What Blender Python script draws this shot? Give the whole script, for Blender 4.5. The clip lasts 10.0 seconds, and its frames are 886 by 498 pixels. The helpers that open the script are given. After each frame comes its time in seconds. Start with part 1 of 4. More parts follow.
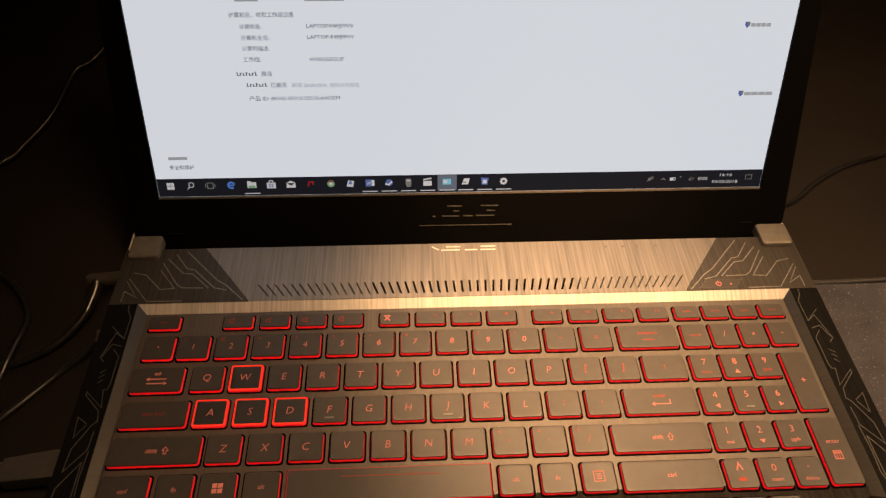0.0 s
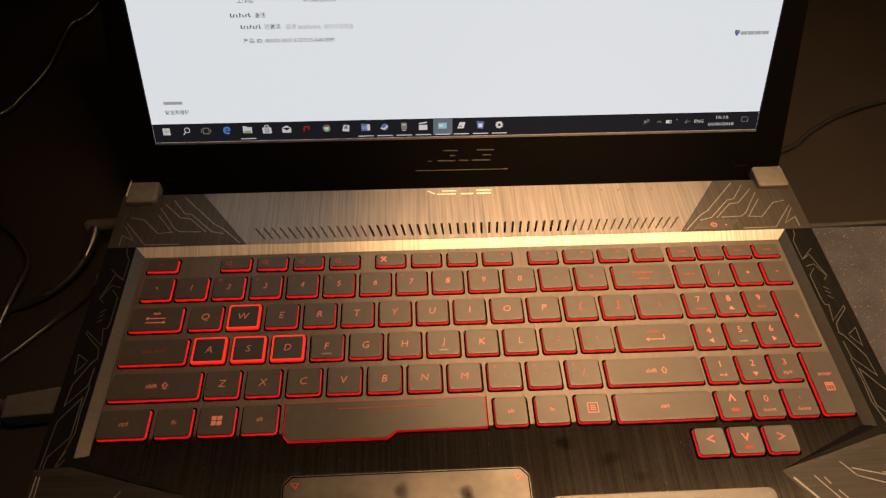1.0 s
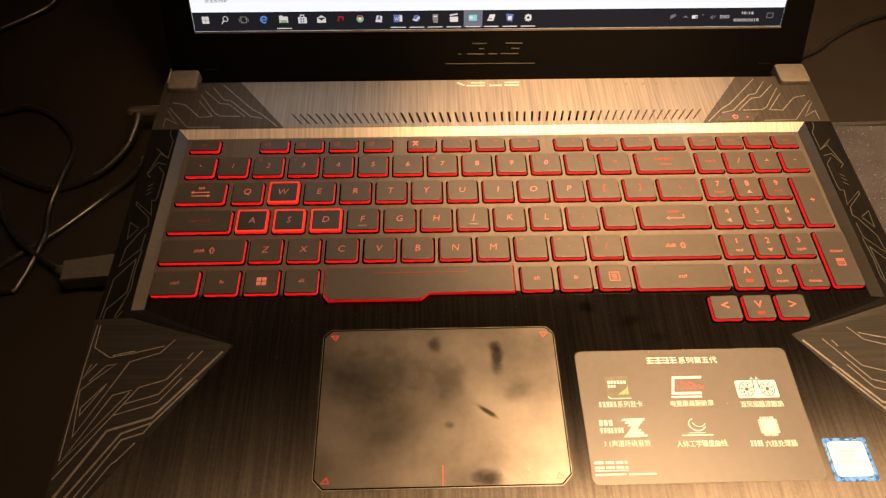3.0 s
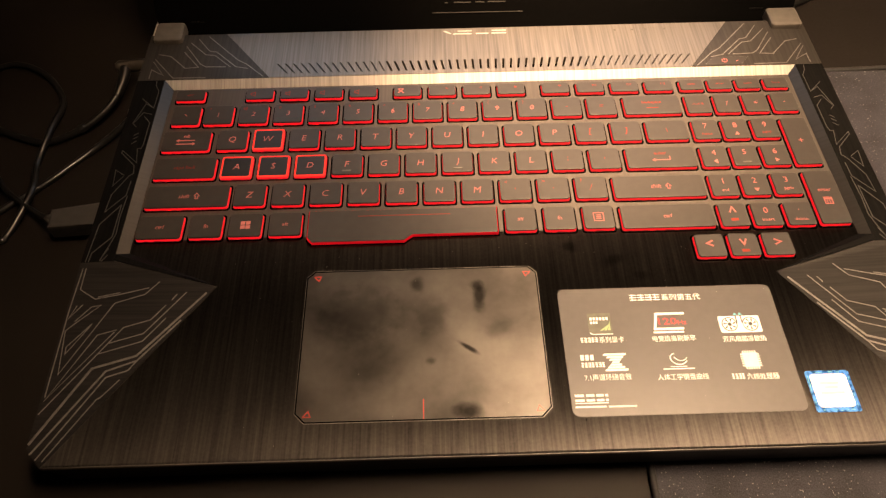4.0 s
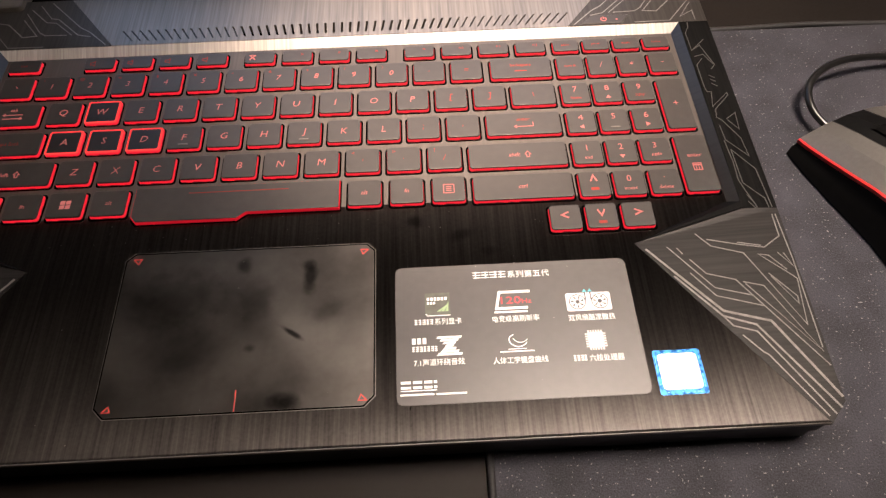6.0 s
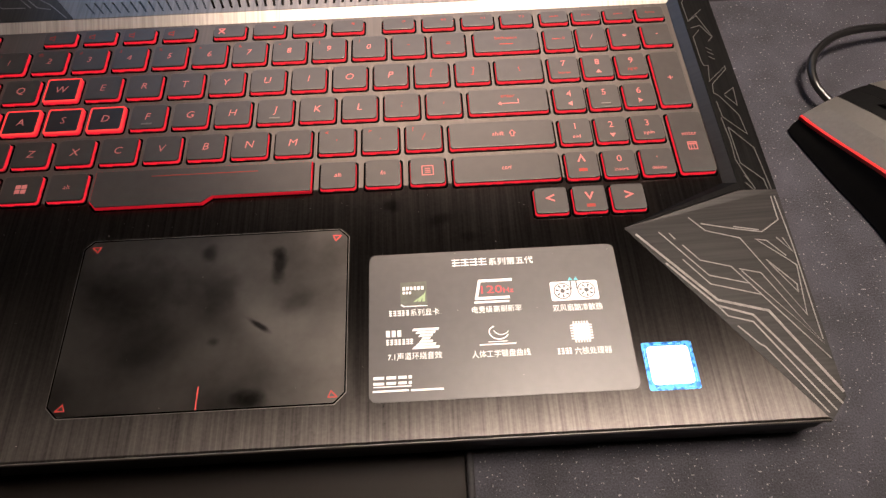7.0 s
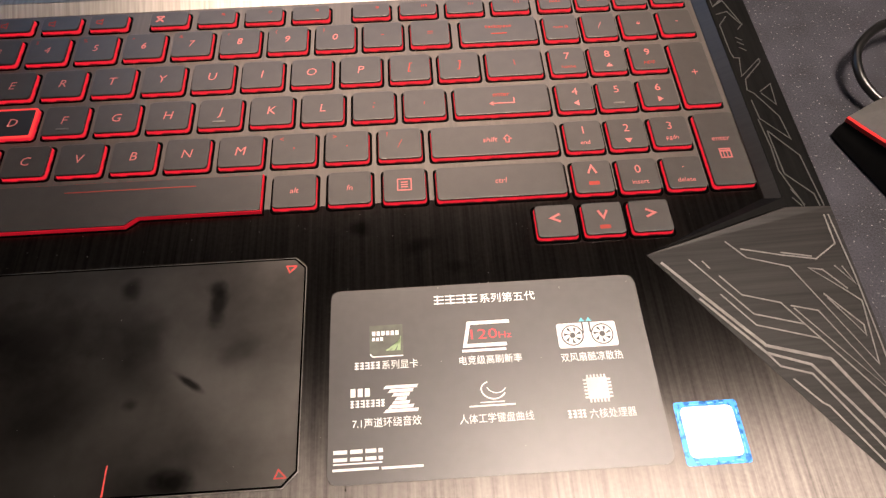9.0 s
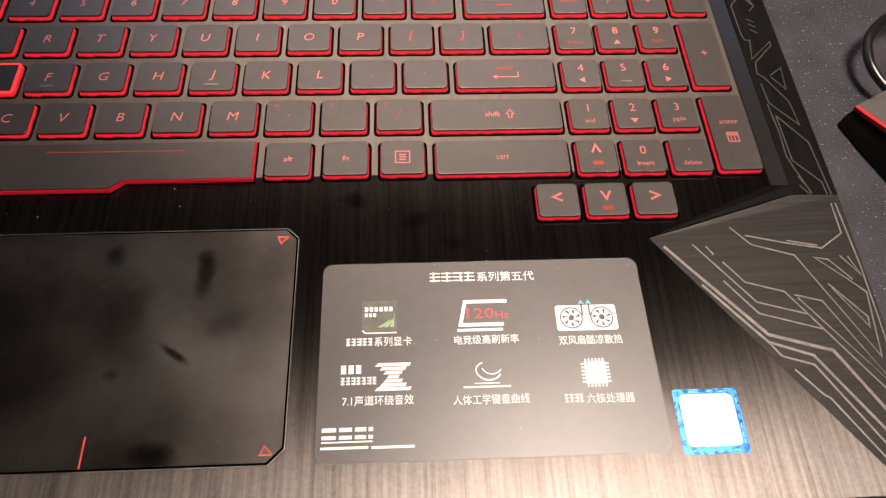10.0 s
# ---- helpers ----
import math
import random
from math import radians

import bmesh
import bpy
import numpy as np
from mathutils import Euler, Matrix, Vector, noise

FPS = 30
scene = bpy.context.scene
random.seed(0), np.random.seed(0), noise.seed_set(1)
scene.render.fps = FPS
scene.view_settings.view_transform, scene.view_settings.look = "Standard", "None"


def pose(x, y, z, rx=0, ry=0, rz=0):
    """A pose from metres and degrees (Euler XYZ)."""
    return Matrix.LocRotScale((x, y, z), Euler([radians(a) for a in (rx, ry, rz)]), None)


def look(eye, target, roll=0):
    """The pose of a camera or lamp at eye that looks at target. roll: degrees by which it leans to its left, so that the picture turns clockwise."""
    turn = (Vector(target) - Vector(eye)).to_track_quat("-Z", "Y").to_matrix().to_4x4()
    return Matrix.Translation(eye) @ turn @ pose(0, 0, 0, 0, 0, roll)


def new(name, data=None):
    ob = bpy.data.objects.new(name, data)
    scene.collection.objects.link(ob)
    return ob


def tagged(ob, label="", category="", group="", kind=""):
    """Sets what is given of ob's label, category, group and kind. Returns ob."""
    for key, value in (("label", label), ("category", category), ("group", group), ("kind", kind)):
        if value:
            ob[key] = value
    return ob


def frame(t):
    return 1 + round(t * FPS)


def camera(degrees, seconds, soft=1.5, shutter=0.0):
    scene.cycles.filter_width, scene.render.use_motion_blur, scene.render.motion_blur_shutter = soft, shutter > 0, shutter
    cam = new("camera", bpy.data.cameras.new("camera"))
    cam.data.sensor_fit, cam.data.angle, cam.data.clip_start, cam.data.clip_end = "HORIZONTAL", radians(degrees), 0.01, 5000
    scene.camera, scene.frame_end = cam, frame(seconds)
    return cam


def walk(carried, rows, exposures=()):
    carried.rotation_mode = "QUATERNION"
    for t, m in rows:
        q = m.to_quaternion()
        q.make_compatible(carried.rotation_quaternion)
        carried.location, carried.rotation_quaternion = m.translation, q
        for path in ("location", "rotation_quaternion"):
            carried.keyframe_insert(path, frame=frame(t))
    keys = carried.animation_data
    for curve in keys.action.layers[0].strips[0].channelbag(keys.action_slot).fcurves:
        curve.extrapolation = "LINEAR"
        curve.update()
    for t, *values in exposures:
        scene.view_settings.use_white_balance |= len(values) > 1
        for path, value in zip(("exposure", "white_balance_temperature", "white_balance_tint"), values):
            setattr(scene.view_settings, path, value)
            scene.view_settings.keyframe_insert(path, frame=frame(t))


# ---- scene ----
cam = camera(65.6, 10.0, soft=1.3)
PATH = [
    (0, (-0.03, -0.007, 0.325), (0.057, 1.291, -1.195), 1.7),
    (0.5, (-0.031, -0.013, 0.318), (0.06, 1.244, -1.235), 2.0),
    (1, (-0.027, -0.023, 0.314), (0.051, 1.226, -1.247), 1.1),
    (1.5, (-0.03, -0.041, 0.312), (0.018, 1.193, -1.261), 0.7),
    (2, (-0.032, -0.052, 0.309), (0.019, 1.155, -1.285), 1.1),
    (3.3, (-0.039, -0.069, 0.3), (-0.004, 1.057, -1.352), 0.4),
    (3.5, (-0.032, -0.074, 0.296), (-0.02, 1.044, -1.362), -0.9),
    (4, (-0.026, -0.08, 0.293), (-0.013, 1.025, -1.373), -1.0),
    (4.5, (-0.016, -0.081, 0.289), (-0.017, 1.014, -1.385), -1.4),
    (5, (0.004, -0.082, 0.284), (0.007, 1.008, -1.393), -1.2),
    (5.5, (0.023, -0.076, 0.279), (0.041, 1.007, -1.402), -1.2),
    (6, (0.042, -0.071, 0.271), (0.073, 0.988, -1.426), -1.3),
    (6.2, (0.049, -0.07, 0.268), (0.069, 0.982, -1.432), -2.0),
    (7.5, (0.053, -0.051, 0.249), (0.093, 0.935, -1.491), -0.9),
    (8, (0.057, -0.042, 0.235), (0.122, 0.966, -1.491), -0.0),
    (8.5, (0.06, -0.032, 0.223), (0.121, 0.989, -1.496), -0.4),
    (9, (0.056, -0.027, 0.217), (0.11, 0.996, -1.501), -0.7),
    (9.5, (0.05, -0.024, 0.213), (0.133, 0.953, -1.531), 3.4),
    (10, (0.053, -0.025, 0.21), (0.142, 0.951, -1.533), 3.2),
]

EXPOSURES = [
    (0.0, -0.25, 15500, 26), (1.0, -0.1, 16500, 26), (2.0, 0.1, 17500, 27), (3.3, 0.35, 17500, 27), (3.8, 0.3, 12500, 23),
    (4.4, 0.32, 9000, 20), (5.0, 0.30, 6800, 16), (7.5, 0.18, 6600, 16), (10.0, 0.02, 6600, 16),
]
walk(cam, [(t, look(eye, target, roll)) for t, eye, target, roll in PATH], EXPOSURES)

# ---- light: a dim room, a warm lamp above, added back light and narrow key spot, the lit display ----
world = bpy.data.worlds.new("room_air")
world.use_nodes = True
world.node_tree.nodes["Background"].inputs[0].default_value = (0.9, 0.8, 0.7, 1)
world.node_tree.nodes["Background"].inputs[1].default_value = 0.0015
scene.world = world
LAMP = Vector((0.25, 0.09, 0.80))
lamp_data = bpy.data.lights.new("unseen_bulb", "AREA")
lamp_data.shape, lamp_data.size, lamp_data.energy, lamp_data.color = "DISK", 0.30, 2.2, (1.0, 0.84, 0.70)
lamp_data.spread = radians(66)
lamp = new("unseen_bulb", lamp_data)
lamp.matrix_world = look(LAMP, (0.18, 0.15, 0.0))
# Weak fill added behind the lid for highlights on the keys' rear edges.
FILL_BACK = Vector((0.27, 1.12, 1.14))
back_data = bpy.data.lights.new("unseen_bulb", "AREA")
back_data.shape, back_data.size, back_data.energy, back_data.color = "DISK", 0.34, 1.8, (1.0, 0.80, 0.64)
back_fill = new("unseen_bulb", back_data)
back_fill.matrix_world = look(FILL_BACK, (0.10, 0.18, 0.0))
# Spot added to brighten the keys and rear panel; no known source.
FILL_SPOT = Vector((-0.02, 0.16, 1.0))
spot_data = bpy.data.lights.new("added_key_spot", "SPOT")
spot_data.energy, spot_data.color = 185.0, (1.0, 0.78, 0.60)
spot_data.spot_size, spot_data.spot_blend, spot_data.shadow_soft_size = radians(16.0), 1.0, 0.03
key_fill = new("added_key_spot", spot_data)
key_fill.matrix_world = look(FILL_SPOT, (0.055, 0.198, 0.03))


# ---- materials ----
def material(name, colour, rough=0.5, metal=0.0, vary=0.25, scale=60.0, stretch=(1, 1, 1), bump=0.0, rough_vary=0.0, emit=None, power=0.0, fine=0.0, fine_scale=900.0, spec=0.5, smudge=0.0, brushed=0.0, across=(1, 0, 0)):
    m = bpy.data.materials.new(name)
    m.use_nodes = True
    nt = m.node_tree
    n, link = nt.nodes, nt.links.new
    b = n["Principled BSDF"]
    b.inputs["Roughness"].default_value, b.inputs["Metallic"].default_value = rough, metal
    b.inputs["Base Color"].default_value = (*colour, 1)
    b.inputs["Specular IOR Level"].default_value = spec
    if brushed:
        b.inputs["Anisotropic"].default_value = brushed
        way = n.new("ShaderNodeCombineXYZ")
        for i in range(3):
            way.inputs[i].default_value = across[i]
        link(way.outputs[0], b.inputs["Tangent"])
    if emit:
        b.inputs["Emission Color"].default_value, b.inputs["Emission Strength"].default_value = (*emit, 1), power
    if vary or bump or rough_vary:
        tex, mp = n.new("ShaderNodeTexCoord"), n.new("ShaderNodeMapping")
        mp.inputs["Scale"].default_value = stretch
        link(tex.outputs["Object"], mp.inputs["Vector"])
        big = n.new("ShaderNodeTexNoise")
        big.inputs["Scale"].default_value, big.inputs["Detail"].default_value = scale, 6
        link(mp.outputs[0], big.inputs["Vector"])
        value = big.outputs["Fac"]
        if fine:
            small = n.new("ShaderNodeTexNoise")
            small.inputs["Scale"].default_value, small.inputs["Detail"].default_value = fine_scale, 3
            link(tex.outputs["Object"], small.inputs["Vector"])
            mixed = n.new("ShaderNodeMix")
            mixed.inputs[0].default_value = fine
            link(value, mixed.inputs[2]), link(small.outputs["Fac"], mixed.inputs[3])
            value = mixed.outputs[0]
        ramp = n.new("ShaderNodeMapRange")
        ramp.inputs["From Min"].default_value, ramp.inputs["From Max"].default_value = 0.3, 0.7
        ramp.inputs["To Min"].default_value, ramp.inputs["To Max"].default_value = 1 - vary, 1 + vary
        link(value, ramp.inputs["Value"])
        tint = n.new("ShaderNodeVectorMath")
        tint.operation = "SCALE"
        tint.inputs[0].default_value = colour
        link(ramp.outputs[0], tint.inputs["Scale"])
        link(tint.outputs[0], b.inputs["Base Color"])
        if rough_vary or smudge:
            cloud = n.new("ShaderNodeTexNoise")
            cloud.inputs["Scale"].default_value, cloud.inputs["Detail"].default_value = 38.0, 4
            link(tex.outputs["Object"], cloud.inputs["Vector"])
            blend = n.new("ShaderNodeMath")
            blend.operation = "MULTIPLY_ADD"
            blend.inputs[1].default_value = smudge
            link(cloud.outputs["Fac"], blend.inputs[0]), link(value, blend.inputs[2])
            rr = n.new("ShaderNodeMapRange")
            rr.inputs["From Min"].default_value, rr.inputs["From Max"].default_value = 0.3 + smudge * 0.3, 0.7 + smudge * 0.7
            rr.inputs["To Min"].default_value, rr.inputs["To Max"].default_value = max(rough - rough_vary, 0.05), rough + rough_vary
            link(blend.outputs[0], rr.inputs["Value"]), link(rr.outputs[0], b.inputs["Roughness"])
        if bump:
            bp = n.new("ShaderNodeBump")
            bp.inputs["Strength"].default_value, bp.inputs["Distance"].default_value = bump, 0.0004
            link(value, bp.inputs["Height"]), link(bp.outputs[0], b.inputs["Normal"])
    return m


def glow(name, colour, power, body=0.2):
    return material(name, tuple(c * body for c in colour), 0.5, vary=0, emit=colour, power=power, spec=0.05)


BRUSH_Y, BRUSH_X = (16, 0.35, 1), (0.35, 16, 1)
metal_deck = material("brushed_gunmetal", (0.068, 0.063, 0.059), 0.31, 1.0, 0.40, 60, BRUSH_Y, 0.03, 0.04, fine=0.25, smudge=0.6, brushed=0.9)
# Deck metal again, with light between the keys put into a matt colour.
tray_metal_lit = material("lit_tray_metal", (0.062, 0.055, 0.050), 0.46, 0.3, 0.15, 60, BRUSH_Y, 0.04, 0.05, spec=0.4)
# Lighter copy of the deck metal; the panel's lit look is in its colour.
metal_panel_lit = material("lit_rear_panel", (0.20, 0.183, 0.166), 0.45, 0.85, 0.25, 60, BRUSH_Y, 0.08, 0.06)
# Bevel metal with the lamp's reflection put into a lighter colour.
metal_strip_lit = material("lit_bevel", (0.25, 0.236, 0.218), 0.58, 0.15, 0.25, 60, BRUSH_Y, 0.05, 0.05, spec=0.3)
# Bevel metal again with shade put into its colour; also the vent grooves.
metal_shaded = material("shaded_side_metal", (0.050, 0.047, 0.044), 0.36, 0.9, 0.08, 60, BRUSH_X, 0.03, 0.04)
trim_black = material("dark_brushed_trim", (0.013, 0.012, 0.0115), 0.44, 0.1, 0.5, 60, BRUSH_X, 0.10, 0.08, spec=0.2)
rim_black = material("matt_black_rim", (0.0035, 0.0034, 0.0033), 0.55, 0.0, 0.5, 60, BRUSH_Y, 0.08, spec=0.05)
# Rear panel's metal again, its shaded look put into a darker colour.
corner_shaded = material("shaded_corner_metal", (0.050, 0.046, 0.042), 0.45, 0.7, 0.3, 60, BRUSH_Y, 0.06, 0.06)
etched_dim = material("etched_rim_line", (0.036, 0.035, 0.033), 0.5, 0.0, 0.3, 400)
etched = material("etched_line", (0.15, 0.143, 0.135), 0.45, 0.3, 0.25, 400)
body_black = material("black_plastic", (0.003, 0.003, 0.003), 0.45, 0, 0.3, 400, bump=0.05, spec=0.15)
bezel_black = material("bezel_plastic", (0.0015, 0.0015, 0.0015), 0.5, 0, 0.3, 900, bump=0.06, spec=0.06)
# Near-black that stands for the shade in vents, key openings and the touchpad joint.
unlit_black = material("unlit_gap", (0.0012, 0.0012, 0.0012), 0.9, 0, 0.2, 400, spec=0.0)
hinge_grey = material("hinge_metal", (0.13, 0.12, 0.108), 0.42, 0.5, 0.15, 200, rough_vary=0.05)
key_black = material("keycap", (0.026, 0.0233, 0.0214), 0.42, 0.0, 0.25, 220, bump=0.03, rough_vary=0.06, smudge=0.8, fine=0.5, fine_scale=2500, spec=0.45)
key_dust = material("keycap_wasd", (0.007, 0.0065, 0.0065), 0.46, 0.0, 0.2, 220, spec=0.6)
def skirt_glow(name, top, bottom):
    """Backlight leaking through the side of a keycap: brightest under the cap, broken towards the tray."""
    m = material(name, (0.10, 0.01, 0.01), 0.4, vary=0)
    n, link = m.node_tree.nodes, m.node_tree.links.new
    b = n["Principled BSDF"]
    tex, split, ramp, teeth, cut = n.new("ShaderNodeTexCoord"), n.new("ShaderNodeSeparateXYZ"), n.new("ShaderNodeMapRange"), n.new("ShaderNodeTexNoise"), n.new("ShaderNodeMapRange")
    link(tex.outputs["Object"], split.inputs[0])
    teeth.inputs["Scale"].default_value, teeth.inputs["Detail"].default_value = 330.0, 1
    link(tex.outputs["Object"], teeth.inputs["Vector"])
    add = n.new("ShaderNodeMath")
    add.operation = "MULTIPLY_ADD"
    add.inputs[1].default_value = 0.0012
    link(teeth.outputs["Fac"], add.inputs[0]), link(split.outputs[2], add.inputs[2])
    ramp.inputs["From Min"].default_value, ramp.inputs["From Max"].default_value = -0.00145, -0.0010
    ramp.inputs["To Min"].default_value, ramp.inputs["To Max"].default_value = bottom, top
    link(add.outputs[0], ramp.inputs["Value"]), link(ramp.outputs[0], b.inputs["Emission Strength"])
    b.inputs["Emission Color"].default_value = (1.0, 0.018, 0.040, 1)
    return m


red_skirt = skirt_glow("backlit_skirt", 0.75, 0.03)
red_bar_skirt = glow("backlit_bar_skirt", (1.0, 0.018, 0.040), 0.30)
red_rim = glow("backlit_clear_rim", (1.0, 0.055, 0.05), 1.0)
red_legend = glow("backlit_legend", (1.0, 0.31, 0.28), 0.30)
red_faint = glow("backlit_faint_legend", (1.0, 0.16, 0.12), 0.055)
red_mark = material("red_print", (0.55, 0.06, 0.05), 0.5, 0, 0.1, 300)
pad_glass = material("touchpad_surface", (0.125, 0.117, 0.109), 0.335, 1.0, 0.36, 34, bump=0.0, rough_vary=0.06, smudge=1.2, fine=0.12, fine_scale=300)
pad_edge = material("touchpad_cut_edge", (0.22, 0.21, 0.195), 0.35, 0.8, 0.15, 200)
dust_grey = material("dust_fluff", (0.45, 0.43, 0.40), 0.8, 0, 0.2, 300)
sticker_grey = material("sticker_film", (0.062, 0.058, 0.056), 0.38, 0.0, 0.06, 300, spec=0.7)
print_white = material("sticker_white_print", (0.85, 0.84, 0.82), 0.6, 0, 0.05, 400, spec=0.25)
print_red = material("sticker_red_print", (0.6, 0.05, 0.06), 0.5, 0, 0.05, 400)
print_dark = material("sticker_dark_print", (0.05, 0.05, 0.05), 0.5, 0, 0.1, 400)
print_green = material("sticker_green_print", (0.30, 0.42, 0.22), 0.5, 0, 0.1, 400)
print_olive = material("sticker_card_print", (0.10, 0.105, 0.085), 0.5, 0, 0.2, 300)
print_cyan = material("sticker_cyan_print", (0.10, 0.45, 0.55), 0.5, 0, 0.05, 400)
badge_blue = material("badge_blue_foil", (0.015, 0.20, 0.62), 0.3, 0.35, 0.6, 500, rough_vary=0.1)
badge_white = material("badge_white_print", (0.85, 0.86, 0.88), 0.35, 0, 0.06, 150)
badge_grey = material("badge_grey_print", (0.55, 0.60, 0.66), 0.4, 0, 0.1, 300)
desk_mat = material("dark_desk_top", (0.0065, 0.0046, 0.0035), 0.6, 0, 0.3, 22, fine=0.4, fine_scale=500, bump=0.05, rough_vary=0.08, spec=0.2)
cable_black = material("cable_rubber", (0.008, 0.008, 0.008), 0.28, 0, 0.2, 300)
plug_grey = material("plug_plastic", (0.030, 0.029, 0.028), 0.5, 0, 0.2, 200, bump=0.04)
barrel_grey = material("plug_barrel", (0.05, 0.043, 0.036), 0.35, 0.3, 0.15, 200)
wall_paint = material("dim_wall_paint", (0.10, 0.09, 0.08), 0.8, 0, 0.15, 3)
mouse_silver = material("mouse_grey_shell", (0.10, 0.095, 0.088), 0.42, 0.35, 0.12, 500, fine=0.4, fine_scale=3000, rough_vary=0.04)
mouse_black = material("mouse_black_shell", (0.004, 0.004, 0.004), 0.45, 0, 0.2, 300, spec=0.15)
# Pale metal for highlights and reflections built as thin bars and tubes.
glint_pale = material("glint_metal", (0.60, 0.56, 0.50), 0.4, 0.5, 0.1, 300)
mouse_red = material("mouse_red_stripe", (0.60, 0.012, 0.010), 0.35, 0, 0.08, 200)
stitch_black = material("stitched_edge", (0.010, 0.010, 0.011), 0.7, 0, 0.4, 900, bump=0.3)
page_white = glow("display_page", (0.38, 0.66, 1.12), 1.22, 0.02)
bar_black = glow("display_taskbar", (0.006, 0.010, 0.021), 1.0)
tab_grey = glow("display_active_tab", (0.060, 0.115, 0.230), 1.0)
ink_dark = glow("display_text", (0.030, 0.047, 0.081), 1.0)
ink_soft = glow("display_link_text", (0.190, 0.317, 0.540), 1.0)
icon_white = glow("display_icon_white", (0.310, 0.475, 0.759), 1.0)
icon_dim = glow("display_icon_dim", (0.110, 0.158, 0.230), 1.0)
icon_blue = glow("display_icon_blue", (0.015, 0.158, 0.713), 1.0)
icon_navy = glow("display_icon_navy", (0.035, 0.115, 0.483), 1.0)
icon_red = glow("display_icon_red", (0.210, 0.014, 0.034), 1.0)
icon_green = glow("display_icon_green", (0.080, 0.302, 0.276), 1.0)
icon_cyan = glow("display_icon_cyan", (0.050, 0.396, 0.782), 1.0)


def fabric():
    m = bpy.data.materials.new("mouse_mat_cloth")
    m.use_nodes = True
    n, link = m.node_tree.nodes, m.node_tree.links.new
    b = n["Principled BSDF"]
    b.inputs["Roughness"].default_value = 0.85
    tex = n.new("ShaderNodeTexCoord")
    broad, weave, dust = (n.new("ShaderNodeTexNoise") for _ in range(3))
    for node, s, d in ((broad, 55, 5), (weave, 1500, 2), (dust, 900, 1)):
        node.inputs["Scale"].default_value, node.inputs["Detail"].default_value = s, d
        link(tex.outputs["Object"], node.inputs["Vector"])
    r1 = n.new("ShaderNodeValToRGB")
    r1.color_ramp.elements[0].position, r1.color_ramp.elements[0].color = 0.37, (0.0105, 0.0105, 0.0140, 1)
    r1.color_ramp.elements[1].position, r1.color_ramp.elements[1].color = 0.64, (0.036, 0.036, 0.047, 1)
    mix1 = n.new("ShaderNodeMix")
    mix1.inputs[0].default_value = 0.55
    link(broad.outputs["Fac"], mix1.inputs[2]), link(weave.outputs["Fac"], mix1.inputs[3]), link(mix1.outputs[0], r1.inputs[0])
    r2 = n.new("ShaderNodeValToRGB")
    r2.color_ramp.elements[0].position, r2.color_ramp.elements[0].color = 0.68, (0, 0, 0, 1)
    r2.color_ramp.elements[1].position, r2.color_ramp.elements[1].color = 0.75, (1, 1, 1, 1)
    link(dust.outputs["Fac"], r2.inputs[0])
    mix2 = n.new("ShaderNodeMix")
    mix2.data_type = "RGBA"
    mix2.inputs[7].default_value = (0.15, 0.145, 0.15, 1)
    link(r2.outputs[0], mix2.inputs[0]), link(r1.outputs[0], mix2.inputs[6]), link(mix2.outputs[2], b.inputs["Base Color"])
    bp = n.new("ShaderNodeBump")
    bp.inputs["Strength"].default_value, bp.inputs["Distance"].default_value = 0.6, 0.0004
    link(mix1.outputs[0], bp.inputs["Height"]), link(bp.outputs[0], b.inputs["Normal"])
    return m


MM = 0.001
mat_cloth = fabric()


def add_smears(m, smears):
    """Greasy finger marks: soft dull spots (x, y, length, width in mm, turn in degrees, strength) that lower colour and raise roughness."""
    n, link = m.node_tree.nodes, m.node_tree.links.new
    b = n["Principled BSDF"]
    tex = n.new("ShaderNodeTexCoord")
    wobble = n.new("ShaderNodeTexNoise")
    wobble.inputs["Scale"].default_value = 180.0
    link(tex.outputs["Object"], wobble.inputs["Vector"])
    total = None
    for x, y, length, width, turn, strength in smears:
        mp = n.new("ShaderNodeMapping")
        mp.vector_type = "TEXTURE"
        mp.inputs["Location"].default_value = (x * MM, y * MM, FLOOR)
        mp.inputs["Rotation"].default_value = (0, 0, radians(turn))
        mp.inputs["Scale"].default_value = (length / 2 * MM, width / 2 * MM, 1)
        link(tex.outputs["Object"], mp.inputs["Vector"])
        far = n.new("ShaderNodeVectorMath")
        far.operation = "LENGTH"
        link(mp.outputs[0], far.inputs[0])
        uneven = n.new("ShaderNodeMath")
        uneven.operation = "MULTIPLY_ADD"
        uneven.inputs[1].default_value = 0.7
        link(wobble.outputs["Fac"], uneven.inputs[0]), link(far.outputs["Value"], uneven.inputs[2])
        edge = n.new("ShaderNodeMapRange")
        edge.interpolation_type = "SMOOTHSTEP"
        edge.inputs["From Min"].default_value, edge.inputs["From Max"].default_value = 0.55, 1.35
        edge.inputs["To Min"].default_value, edge.inputs["To Max"].default_value = 1 - strength, 1.0
        link(uneven.outputs[0], edge.inputs["Value"])
        if total is None:
            total = edge.outputs[0]
        else:
            mul = n.new("ShaderNodeMath")
            mul.operation = "MULTIPLY"
            link(total, mul.inputs[0]), link(edge.outputs[0], mul.inputs[1])
            total = mul.outputs[0]
    source = b.inputs["Base Color"].links[0].from_socket
    tint = n.new("ShaderNodeVectorMath")
    tint.operation = "SCALE"
    link(source, tint.inputs[0]), link(total, tint.inputs["Scale"]), link(tint.outputs[0], b.inputs["Base Color"])
    dull = n.new("ShaderNodeMapRange")
    dull.inputs["From Min"].default_value, dull.inputs["From Max"].default_value = 0.0, 1.0
    dull.inputs["To Min"].default_value, dull.inputs["To Max"].default_value = 0.0, 0.5
